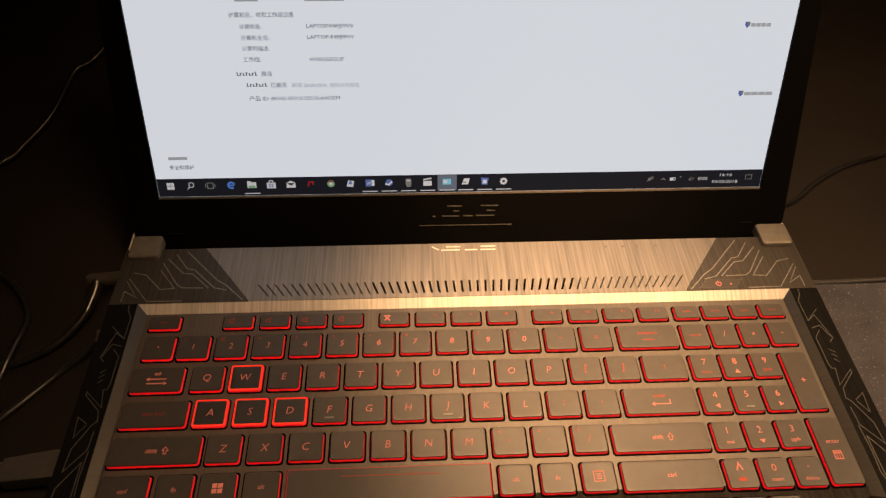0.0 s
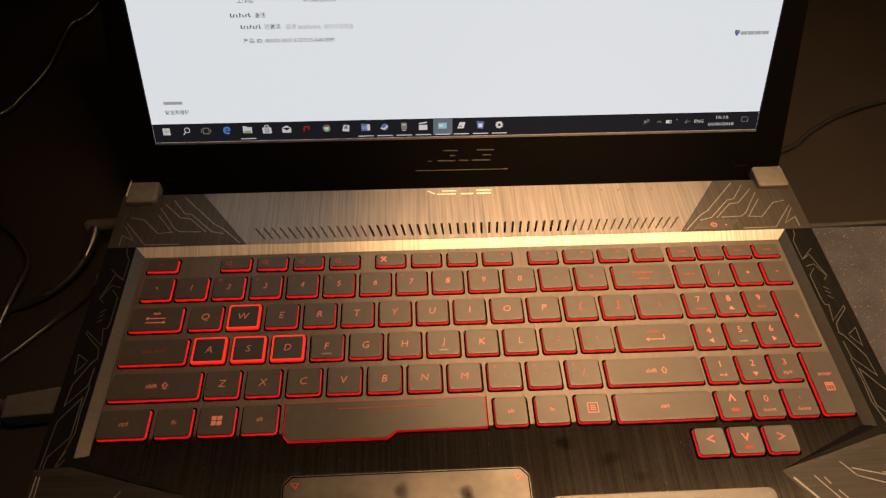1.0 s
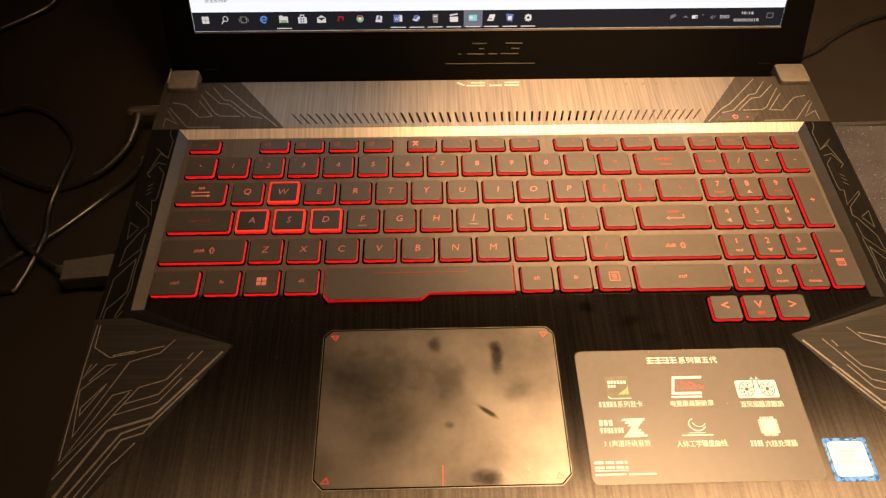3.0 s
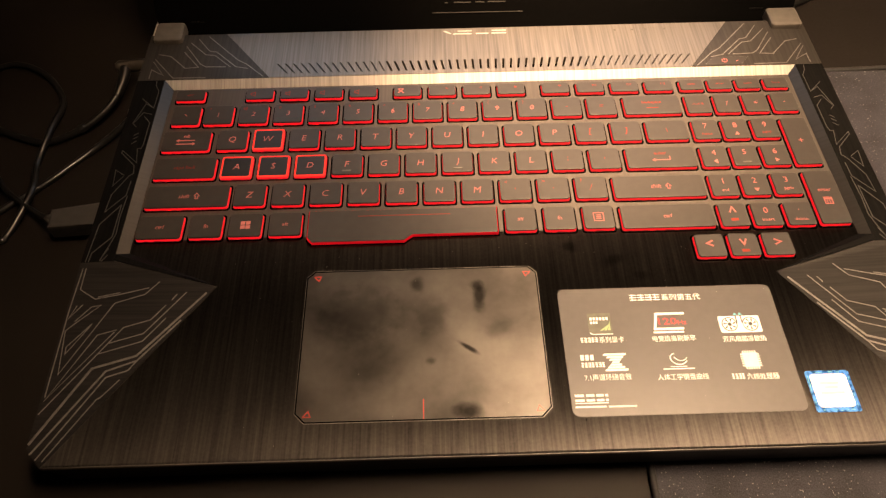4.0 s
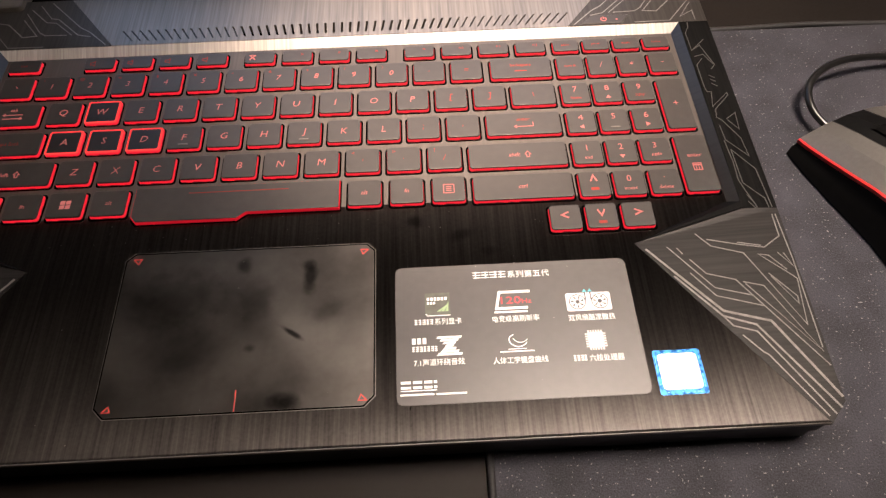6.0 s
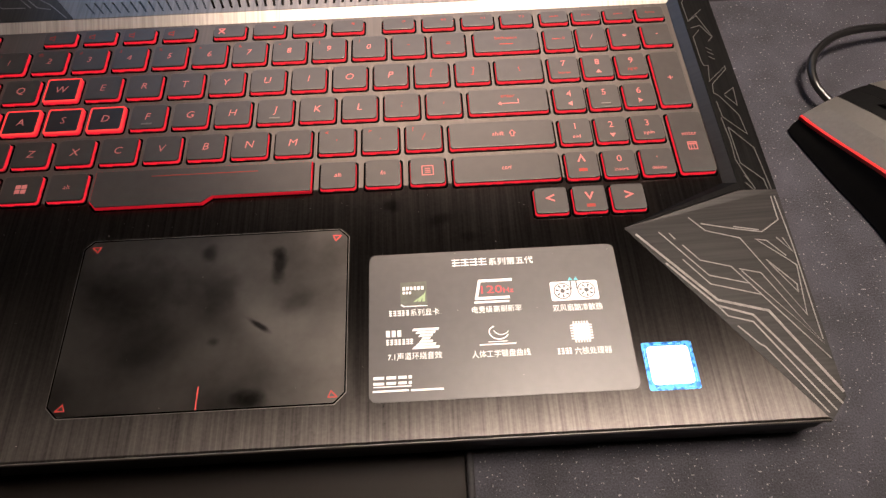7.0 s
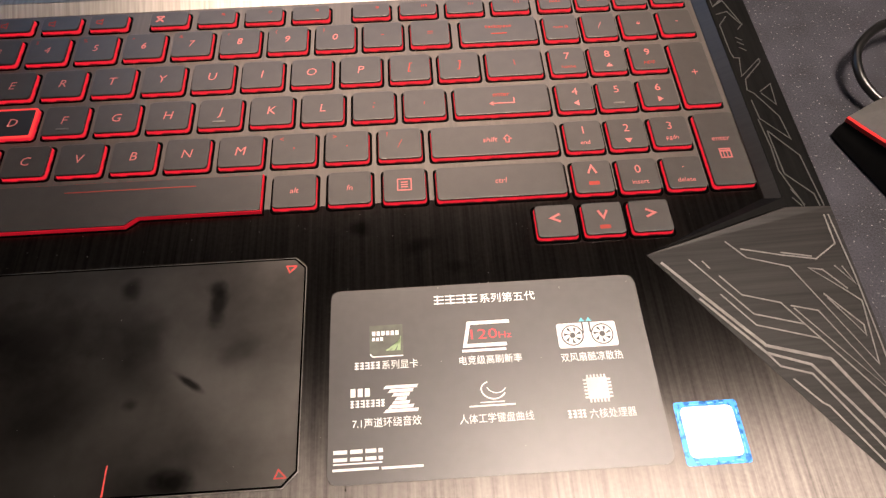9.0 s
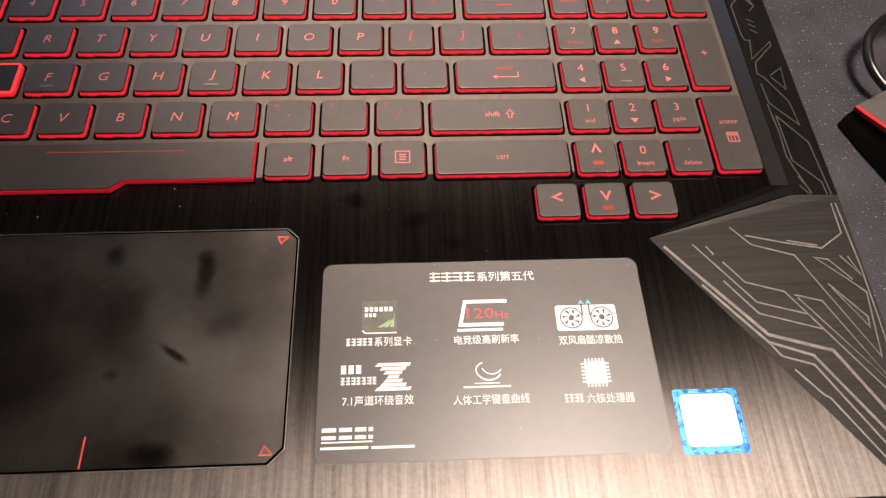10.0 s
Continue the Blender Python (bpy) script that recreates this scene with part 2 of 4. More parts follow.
    link(total, dull.inputs["Value"]), link(dull.outputs[0], b.inputs["Specular IOR Level"])


FLOOR, RIM, CAP = 0.0260, 0.0288, 0.0284
add_smears(pad_glass, ((-36.3, 78, 9, 11, 0, 0.6), (-8.6, 71, 8, 20, 0, 0.75), (-9.3, 77, 8, 8, 0, 0.6), (-14.5, 46.5, 15, 3, -35, 0.85), (-30.5, 40.7, 7, 5, 0, 0.5), (-15.5, 18.5, 16, 10, 0, 0.8), (-62, 64, 52, 42, 15, 0.45), (0, 56, 18, 12, 30, 0.3), (-30, 62, 20, 24, 0, 0.35)))
add_smears(metal_deck, ((35.3, 96.5, 11, 10, 0, 0.6), (54, 88.5, 16, 8, 20, 0.4), (66, 80, 12, 6, 0, 0.3)))


# ---- mesh helpers (plan sizes in millimetres, heights in metres) ----
def finish(bm, name, mat, smooth=False):
    bmesh.ops.recalc_face_normals(bm, faces=bm.faces)
    me = bpy.data.meshes.new(name)
    bm.to_mesh(me)
    bm.free()
    me.materials.append(mat)
    if smooth:
        me.polygons.foreach_set("use_smooth", [True] * len(me.polygons))
    return me


def part(name, bm, mat, parent=None, label="", smooth=False, place=None):
    ob = new(name, finish(bm, name, mat, smooth) if isinstance(bm, bmesh.types.BMesh) else bm)
    if parent:
        ob.parent = parent
    if place is not None:
        ob.matrix_basis = place
    return tagged(ob, label)


def prism(points, z0, z1, bm=None, bevel=0.0):
    """A plate with the outline points (mm), from z0 to z1; z1 may be one height or one for each point."""
    bm = bm or bmesh.new()
    tops = z1 if isinstance(z1, (list, tuple)) else [z1] * len(points)
    low = [bm.verts.new((x * MM, y * MM, z0)) for x, y in points]
    high = [bm.verts.new((x * MM, y * MM, z)) for (x, y), z in zip(points, tops)]
    bm.faces.new(low[::-1])
    top = bm.faces.new(high)
    k = len(points)
    for i in range(k):
        bm.faces.new((low[i], low[(i + 1) % k], high[(i + 1) % k], high[i]))
    if bevel:
        bmesh.ops.bevel(bm, geom=list(top.edges), offset=bevel, segments=2, affect="EDGES", profile=0.6)
    return bm


def rect(x0, x1, y0, y1):
    return [(x0, y0), (x1, y0), (x1, y1), (x0, y1)]


def rounded(x0, x1, y0, y1, r, n=4):
    out = []
    for cx, cy, a0 in ((x1 - r, y0 + r, -90), (x1 - r, y1 - r, 0), (x0 + r, y1 - r, 90), (x0 + r, y0 + r, 180)):
        for i in range(n + 1):
            a = radians(a0 + 90 * i / n)
            out.append((cx + r * math.cos(a), cy + r * math.sin(a)))
    return out


def stroke(points, width, z, depth=0.00008, bm=None, heights=None):
    """A thin inlaid line of that width (mm) along points (mm), with mitred corners."""
    bm = bm or bmesh.new()
    left, right = [], []
    for i, p in enumerate(points):
        p = Vector(p)
        a = (p - Vector(points[i - 1])).normalized() if i else None
        b = (Vector(points[i + 1]) - p).normalized() if i + 1 < len(points) else None
        d = ((a or b) + (b or a)).normalized()
        nrm = Vector((-d.y, d.x))
        k = width / 2 / max(0.5, abs(nrm.dot(Vector((-(a or b).y, (a or b).x)))))
        zz = heights(p.x, p.y) if heights else z
        for side, s in ((left, 1), (right, -1)):
            q = p + nrm * k * s
            side.append((bm.verts.new((q.x * MM, q.y * MM, zz - depth)), bm.verts.new((q.x * MM, q.y * MM, zz + depth))))
    for i in range(len(points) - 1):
        l0, l1, r0, r1 = left[i], left[i + 1], right[i], right[i + 1]
        for f in ((l0[1], r0[1], r1[1], l1[1]), (l0[0], l1[0], r1[0], r0[0]), (l0[0], l0[1], l1[1], l1[0]), (r0[0], r1[0], r1[1], r0[1])):
            bm.faces.new(f)
    for e in (0, -1):
        bm.faces.new((left[e][0], left[e][1], right[e][1], right[e][0]))
    return bm


def tube(points, radius, n=10, steps=6):
    """A cable along a smooth line through points (metres)."""
    pts = [Vector(p) for p in points]
    pts = [2 * pts[0] - pts[1]] + pts + [2 * pts[-1] - pts[-2]]
    line = []
    for i in range(1, len(pts) - 2):
        p0, p1, p2, p3 = pts[i - 1:i + 3]
        for s in range(steps):
            t = s / steps
            line.append(0.5 * (2 * p1 + (p2 - p0) * t + (2 * p0 - 5 * p1 + 4 * p2 - p3) * t * t + (3 * p1 - p0 - 3 * p2 + p3) * t ** 3))
    line.append(pts[-2])
    bm, rings = bmesh.new(), []
    for i, p in enumerate(line):
        d = (line[min(i + 1, len(line) - 1)] - line[max(i - 1, 0)]).normalized()
        side = d.cross(Vector((0, 0, 1)))
        side = side.normalized() if side.length > 1e-4 else Vector((1, 0, 0))
        up = side.cross(d)
        r = radius(i / (len(line) - 1)) if callable(radius) else radius
        rings.append([bm.verts.new(p + r * (math.cos(6.28319 * k / n) * side + math.sin(6.28319 * k / n) * up)) for k in range(n)])
    for a, b in zip(rings, rings[1:]):
        for k in range(n):
            bm.faces.new((a[k], a[(k + 1) % n], b[(k + 1) % n], b[k]))
    bm.faces.new(rings[0][::-1]), bm.faces.new(rings[-1])
    return bm


def lettering(words, x, y, size, z, mat, parent, width=None, align="CENTER", name="lettering", place=None, slant=0.0, thin=0.0):
    """Words in the built-in font as a flat raised mesh; x, y, size, width in mm."""
    cu = bpy.data.curves.new(name, "FONT")
    cu.body, cu.size, cu.align_x, cu.align_y, cu.resolution_u, cu.extrude, cu.shear, cu.offset = words, size * MM, "LEFT", "BOTTOM_BASELINE", 2, 0.00003, slant, thin * MM
    tmp = new(name, cu)
    bpy.context.view_layer.update()
    me = bpy.data.meshes.new_from_object(tmp)
    bpy.data.objects.remove(tmp)
    me.materials.clear()
    me.materials.append(mat)
    xs = [v.co.x for v in me.vertices] or [0, 1]
    ys = [v.co.y for v in me.vertices] or [0, 1]
    w = max(xs) - min(xs)
    k = width * MM / w if width else 1.0
    mid = {"CENTER": (max(xs) + min(xs)) / 2, "LEFT": min(xs), "RIGHT": max(xs)}[align]
    my = (max(ys) + min(ys)) / 2
    for v in me.vertices:
        v.co = Vector(((v.co.x - mid) * k, v.co.y - my, v.co.z))
    me.name = name
    ob = new(name, me)
    ob.parent = parent
    ob.matrix_basis = (place or Matrix()) @ Matrix.Translation((x * MM, y * MM, z))
    return ob


# ---- setting ----
def box(name, x0, x1, y0, y1, z0, z1, mat):
    return tagged(part(name, prism([(x0 * 1000, y0 * 1000), (x1 * 1000, y0 * 1000), (x1 * 1000, y1 * 1000), (x0 * 1000, y1 * 1000)], z0, z1), mat), kind="structure")


tagged(box("wall_north", -1.6, 2.0, 1.62, 1.72, -0.75, 1.9, wall_paint), "dim plain wall behind the desk", "wall")
tagged(box("wall_south", -1.6, 2.0, -1.72, -1.62, -0.75, 1.9, wall_paint), "dim plain wall of the room", "wall")
tagged(box("wall_west", -1.7, -1.6, -1.72, 1.72, -0.75, 1.9, wall_paint), "dim plain wall of the room", "wall")
tagged(box("wall_east", 2.0, 2.1, -1.72, 1.72, -0.75, 1.9, wall_paint), "dim plain wall of the room", "wall")
tagged(box("floor", -1.7, 2.1, -1.72, 1.72, -0.85, -0.75, wall_paint), "dark plain floor below the desk", "floor")
tagged(box("ceiling", -1.7, 2.1, -1.72, 1.72, 1.9, 2.0, wall_paint), "dim plain ceiling", "ceiling")


def desk():
    d = tagged(new("desk"), "dark brown desk with a smooth matt top", "desk")
    d.location = (0, 0, -0.75)
    up = Matrix.Translation((0, 0, 0.75))
    part("desktop", prism(rect(-800, 1000, -300, 900), -0.03, 0.0, bevel=0.002), desk_mat, d, place=up)
    for x in (-740, 900):
        for y in (-240, 800):
            part("leg", prism(rect(x, x + 50, y, y + 50), -0.75, -0.031), desk_mat, d, place=up)


desk()


def mouse_mat():
    m = tagged(new("mouse_mat"), "grey-purple cloth mouse mat with black stitched edge on the desk", "mouse mat")
    part("cloth", prism(rounded(61.5, 640, -140, 234.5, 4), 0.0, 0.002), mat_cloth, m)
    wave = lambda s: 0.9 * math.sin(s * 31) + 0.5 * math.sin(s * 73 + 1)
    west = [(0.0605 + wave(-y) * 0.0002, -y, 0.0016) for y in np.linspace(0.14, -0.236, 40)]
    north = [(x, 0.2362 + wave(x) * 0.0009, 0.0016) for x in np.linspace(0.061, 0.64, 50)]
    part("stitched_edge", tube(west, 0.0016, 8, 2), stitch_black, m, smooth=True)
    part("stitched_edge", tube(north, 0.0016, 8, 2), stitch_black, m, smooth=True)


mouse_mat()

# ---- the laptop ----
laptop = tagged(new("laptop"), "open black gaming laptop with brushed metal deck and red backlit keys", "laptop")

OUTER = [(-183, 0), (183.5, 0), (190.5, 8), (190.5, 268), (-189.5, 268), (-189.5, 8)]


def chassis():
    lower = [(-181, 2), (181.5, 2), (188.5, 9), (188.5, 267), (-187.5, 267), (-187.5, 9)]
    bm = prism(lower, 0.005, 0.0145)
    part("bottom_shell", bm, body_black, laptop, "black plastic bottom shell")
    part("middle_frame", prism([(-182, 1), (182.5, 1), (189.5, 8.5), (189.5, 250), (-188.5, 250), (-188.5, 8.5)], 0.0146, 0.0234), body_black, laptop)
    for x, z in ((-150, 0.0), (150, 0.002)):
        for y in (25, 240):
            part("foot", prism(rounded(x - 20, x + 20, y - 5, y + 5, 4), z, 0.0049), rim_black, laptop)
    # Pale tubes that stand for the highlight along the rear side edges.
    for x in (-190.1, 190.6):
        part("rear_edge_glint", tube([(x * MM, 0.2335, 0.0265), (x * MM, 0.250, 0.0265), (x * MM, 0.2675, 0.0262)], 0.0006, 8), glint_pale, laptop, "pale line standing for the highlight on the rear edge", True)


chassis()


def deck_floor():
    pts = [(-183, 0.2), (183.5, 0.2), (127, 80), (176, 93.5), (176, 207), (-175.4, 207), (-175.4, 93.5), (-126.5, 80)]
    bm = prism(pts, 0.0236, FLOOR)
    front = [e for e in bm.edges if all(abs(v.co.y - 0.0002) < 1e-6 and v.co.z > 0.026 for v in e.verts)]
    bmesh.ops.bevel(bm, geom=front, offset=0.0012, segments=3, affect="EDGES", profile=0.5)
    # This grey tube is put in for the highlight on the front chamfer.
    part("front_edge_glint", tube([(-0.1828, 0.0004, FLOOR - 0.0004), (0.0, 0.0004, FLOOR - 0.0004), (0.1834, 0.0004, FLOOR - 0.0004)], 0.00032, 8), hinge_grey, laptop, "thin pale line standing for the highlight on the front edge", True)
    part("palm_rest", bm, metal_deck, laptop, "brushed dark gunmetal palm rest and keyboard tray")


deck_floor()
# Plate added over the deck; its matt colour stands in for light there.
part("key_tray", prism(rect(-169.7, 170.7, 106.0, 207.0), FLOOR - 0.0004, FLOOR + 0.00018), tray_metal_lit, laptop, "matt plate added over the deck between the keys, lit tone in its colour")


def trim_height(x, y):
    """Height of the decorated side facet, flush at its inner crease and rising outwards."""
    x = abs(x - 0.25)
    d = ((x - 127) * 80 + (y - 80) * 57) / 98.2
    return FLOOR + 0.0026 * max(0.0, min(1.0, d / 47.5))


def side_trims():
    for s in (-1, 1):
        X = lambda x: x if s > 0 else 0.5 - x
        bm = bmesh.new()
        V = lambda x, y, z: bm.verts.new((X(x) * MM, y * MM, z))
        tip, heel = V(127, 80, FLOOR + 0.0001), V(175.6, 93.5, RIM)
        f0, f1, side = V(183.3, 0.1, FLOOR + 0.0001), V(190.4, 8, FLOOR + 0.0005), V(190.4, 93, RIM)
        low = [V(127, 80.2, 0.0236), V(171.5, 97, 0.0236), V(183.3, 0.1, 0.0236), V(190.4, 8, 0.0236), V(190.4, 93, 0.0236)]
        for f in ((tip, f0, f1), (tip, f1, side), (tip, side, heel), (heel, tip, low[0]), (heel, low[0], low[1]),
                  (f0, tip, low[0], low[2]), (f1, f0, low[2], low[3]), (side, f1, low[3], low[4]), (heel, side, low[4], low[1])):
            bm.faces.new(f)
        facet = part("palm_facet", bm, trim_black, laptop, "dark brushed palm facet with etched circuit lines")
        bm = bmesh.new()
        quad = [bm.verts.new((X(x) * MM, y * MM, z)) for x, y, z in ((127.2, 80.4, FLOOR + 0.0002), (175.5, 93.9, RIM + 0.0001), (175.5, 97.2, RIM + 0.0001), (170.4, 99.2, FLOOR + 0.0002))]
        low4 = [bm.verts.new((v.co.x, v.co.y, 0.0246)) for v in quad]
        bm.faces.new(quad), bm.faces.new(low4)
        for i in range(4):
            bm.faces.new((quad[i], quad[(i + 1) % 4], low4[(i + 1) % 4], low4[i]))
        # The step's shade is put in by giving it the black rim material.
        part("facet_step", bm, rim_black, laptop, "step behind the palm facet, its shade put in as black")
        rim = part("side_rim", prism([(X(175.6), 93.6), (X(190.4), 93.1), (X(190.4), 212.4), (X(175.6), 212.4)][::s], 0.0236, RIM), rim_black, laptop, "matt black side rim with etched circuit lines")
        M = lambda pts: [(X(x), y) for x, y in pts]

        def line(pts, w=0.45):
            on_rim = min(y for _, y in pts) > 92
            ob = part("etched_line", stroke(M(pts), w, RIM, heights=lambda x, y: trim_height(x, y) + 0.00006 if y < 93 else RIM + 0.00004), etched_dim if on_rim else etched, rim if on_rim else facet)
            return ob

        # lines on the front facet
        line([(131, 77), (140.8, 65)], 0.9)
        line([(140.8, 65), (155.8, 46.8), (173, 41.2), (190, 9.5)], 1.0)
        line([(140, 63.5), (155.2, 44.6), (167, 40), (188.5, 5.6)], 0.8)
        line([(155.2, 44.6), (158, 40.2), (166.4, 37.3), (185.8, 3.4)], 0.6)
        line([(160.5, 36.2), (166.6, 28.6), (168.1, 27.6), (183, 2.8)], 0.55)
        line([(139.9, 77.3), (155, 57.1), (169, 52.6)])
        line([(146.7, 64.5), (154.7, 53.5), (172.3, 47.7)])
        line([(143.9, 76.4), (145.7, 73.5)])
        line([(147.9, 70.8), (153.1, 63.7), (164, 60.1), (189.6, 21.7)])
        line([(166.7, 58.9), (174.3, 56.6), (188.7, 27.5), (167.4, 58)])
        line([(152.8, 82.7), (158, 76.3), (170.3, 72), (186.2, 38.7), (188.3, 58.7), (184.9, 62.3), (176, 71), (180, 70.1), (185.5, 63)])
        line([(156.9, 79.6), (169, 76.3), (179.3, 74), (186.9, 78.9), (187.2, 90)])
        line([(169.1, 77.2), (178.3, 75)])
        line([(177.7, 62), (186.1, 51), (185.7, 47.8), (178.4, 60.6)])
        line([(184, 71.2), (188.5, 64.4), (186.3, 70.8)])
        line([(188.6, 90), (189.2, 67.5), (188.9, 29)])
        # lines along the side rim
        line([(179.8, 211.8), (179.4, 208.3), (177, 203.8), (177.2, 191), (184.8, 198.4)], 0.4)
        line([(177.2, 191), (181.9, 194.4), (186, 180.2), (183.6, 177.4)], 0.4)
        line([(177.4, 186.4), (182, 187.8), (185.4, 180.6)], 0.4)
        line([(180.9, 185), (177.2, 180.4), (177.2, 165), (177.8, 162.2), (179.7, 162), (178, 152.6), (187, 161.2), (187, 159.4), (178.9, 150.9), (178, 145.6), (180, 143.8), (185.8, 132.4), (186.5, 121.8), (178.5, 131.8), (178.1, 140.7)], 0.4)
        line([(182.4, 144.5), (187.4, 148.2), (186.5, 137.9), (182.6, 143.8)], 0.4)
        line([(177.8, 131.4), (178.5, 118.6), (178, 108.8), (179.5, 102.8), (182.1, 94)], 0.4)
        line([(179.4, 126), (179.5, 107), (186.7, 98.2), (187, 93.4)], 0.4)
        line([(179.4, 126), (187.3, 114.4), (188.4, 93.4)], 0.4)
        line([(179.5, 100.7), (181.5, 95.8), (181.9, 93.6)], 0.35)
        line([(179, 97.1), (181.2, 93.6)], 0.35)
        for y in (173.2, 170.6, 167.6):
            line([(181.2, y), (183.6, y - 1.9)], 0.35)


side_trims()


def bevels():
    """The sloping metal frame round the back and sides of the key tray."""
    def slab(name, a, b, c, d, mat, label):
        bm = bmesh.new()
        top = [bm.verts.new((x * MM, y * MM, z)) for x, y, z in (a, b, c, d)]
        low = [bm.verts.new((v.co.x, v.co.y, 0.0245)) for v in top]
        bm.faces.new(top), bm.faces.new(low[::-1])
        for i in range(4):
            bm.faces.new((top[i], low[i], low[(i + 1) % 4], top[(i + 1) % 4]))
        part(name, bm, mat, laptop, label)
    lo, hi = FLOOR + 0.0002, RIM - 0.0001
    slab("rear_bevel", (-169.9, 207.2, lo), (170.9, 207.2, lo), (175.4, 212.3, hi), (-174.9, 212.3, hi), metal_strip_lit, "brushed metal bevel behind the keys, lit tone in its colour")
    slab("side_bevel", (-169.9, 207.1, lo), (-174.9, 212.3, hi), (-174.9, 93.8, hi), (-170.2, 97.5, lo), metal_shaded, "brushed metal bevel left of the keys")
    slab("side_bevel", (170.9, 207.1, lo), (175.4, 212.3, hi), (175.5, 93.8, hi), (171.2, 97.5, lo), metal_shaded, "brushed metal bevel right of the keys")


bevels()


def rear_panel():
    bm = bmesh.new()
    y0, y1, ya, yb = 212.5, 250, 215.4, 223.2
    left = lambda y: -117 - (y - 212.5) * 0.78
    right = lambda y: 117.5 + (y - 212.5) * 0.76
    prism([(left(y0), y0), (right(y0), y0), (right(ya), ya), (left(ya), ya)], 0.0236, RIM, bm)
    prism([(left(yb), yb), (right(yb), yb), (right(y1), y1), (left(y1), y1)], 0.0236, RIM, bm)
    n, pitch, half = 54, 4.27, 0.62
    slots = []
    for i in range(n):
        x = -110.6 + pitch * i
        lean = 3.0 * (x - 2) / 112
        slots.append((x, lean))
    prev = (left(ya), left(yb))
    for x, lean in slots:
        w = half if abs(x - 4) < 56 else 0.5
        prism([(prev[0], ya), (x - lean - w, ya), (x + lean - w, yb), (prev[1], yb)], 0.0236, RIM, bm)
        prev = (x - lean + w, x + lean + w)
    prism([(prev[0], ya), (right(ya), ya), (right(yb), yb), (prev[1], yb)], 0.0236, RIM, bm)
    panel = part("rear_panel", bm, metal_panel_lit, laptop, "brushed metal panel with slanted vent slots")
    # Groove floors are panel metal; their shade is put in as a darker colour.
    part("vent_bed", prism(rect(-120, -52.6, 215, 223.5), 0.0237, RIM - 0.0009), metal_shaded, panel)
    part("vent_bed", prism(rect(60.2, 124, 215, 223.5), 0.0237, RIM - 0.0009), metal_shaded, panel)
    # Black sheet in place of the unlit hollow under the middle slots.
    part("vent_shade", prism(rect(-52.4, 60, 215, 223.5), 0.0237, 0.0242), unlit_black, panel, "black floor standing for the unlit depth behind the vent slots")
    for x, w in ((80, 1.2), (90, 1.6), (98, 1.2), (109, 1.4)):
        part("status_icon", prism(rounded(x - w / 2, x + w / 2, 244.4, 245.8, 0.4, 2), RIM - 0.0001, RIM + 0.00005), hinge_grey, panel, "small pale status mark")
    for s in (-1, 1):
        X = lambda x: x if s > 0 else 0.3 - x
        pts = [(X(117.7), 212.5), (X(190.4), 212.5), (X(190.4), 250), (X(146), 250)]
        corner = part("corner_panel", prism(pts, 0.0236, RIM), corner_shaded, laptop, "corner panel with etched circuit lines, shade put in as darker metal")
        for pts in ([(156.3, 248), (136.8, 227.3), (131.4, 223.7), (121, 213.4)], [(161.9, 246), (154.1, 235.5), (150, 234.6), (137.3, 221.9), (130.4, 220.2)],
                    [(166, 243), (155.9, 232.5), (150.5, 231.7), (140.5, 221.9)], [(168, 240), (157.6, 224.7), (154.3, 222.4), (143.1, 222)],
                    [(168.3, 235), (158.5, 222.2), (165.8, 221.6), (175.5, 231.8), (182.6, 233.5)], [(184, 229.6), (171.2, 213.9), (152.9, 213.7)],
                    [(184.6, 227.6), (177.2, 216.5), (184.4, 221), (184.5, 214)]):
            part("etched_line", stroke([(X(x), y) for x, y in pts], 0.55, RIM + 0.00004), etched, corner)
        hx = (170.5, 188.3) if s > 0 else (-187.2, -170.6)
        bm = prism(rounded(hx[0], hx[1], 242.4, 258, 2.2), 0.0262, 0.0318, bevel=0.0012)
        part("hinge_cover", bm, hinge_grey, laptop, "grey metal hinge cover")
    # power key
    key = part("power_key", prism([(125.2, 213.4), (145.6, 213.2), (151, 219.4), (131, 219.6)], RIM - 0.0005, RIM + 0.0005, bevel=0.0003), key_black, laptop, "slanted power key with red mark")
    ring = [(136.9 + 1.4 * math.sin(a), 216.4 + 1.4 * math.cos(a)) for a in np.linspace(0.6, 5.68, 14)]
    part("power_mark", stroke(ring, 0.5, RIM + 0.00056), red_legend, key)
    part("power_mark", stroke([(136.9, 216.5), (136.9, 218.2)], 0.5, RIM + 0.00056), red_legend, key)
    part("status_light", prism(rounded(143.2, 144.2, 215.6, 216.4, 0.3, 2), RIM, RIM + 0.0006), red_legend, key)
    # light thrown by the bezel emblem, built as plain pale bars
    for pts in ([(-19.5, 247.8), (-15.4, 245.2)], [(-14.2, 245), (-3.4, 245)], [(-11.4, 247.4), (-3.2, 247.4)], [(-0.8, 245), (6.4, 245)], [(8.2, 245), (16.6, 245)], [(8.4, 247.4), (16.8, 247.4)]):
        part("emblem_glint", stroke(pts, 0.8, RIM + 0.00004), glint_pale, panel, "pale bar standing for light the emblem throws on the panel")


rear_panel()


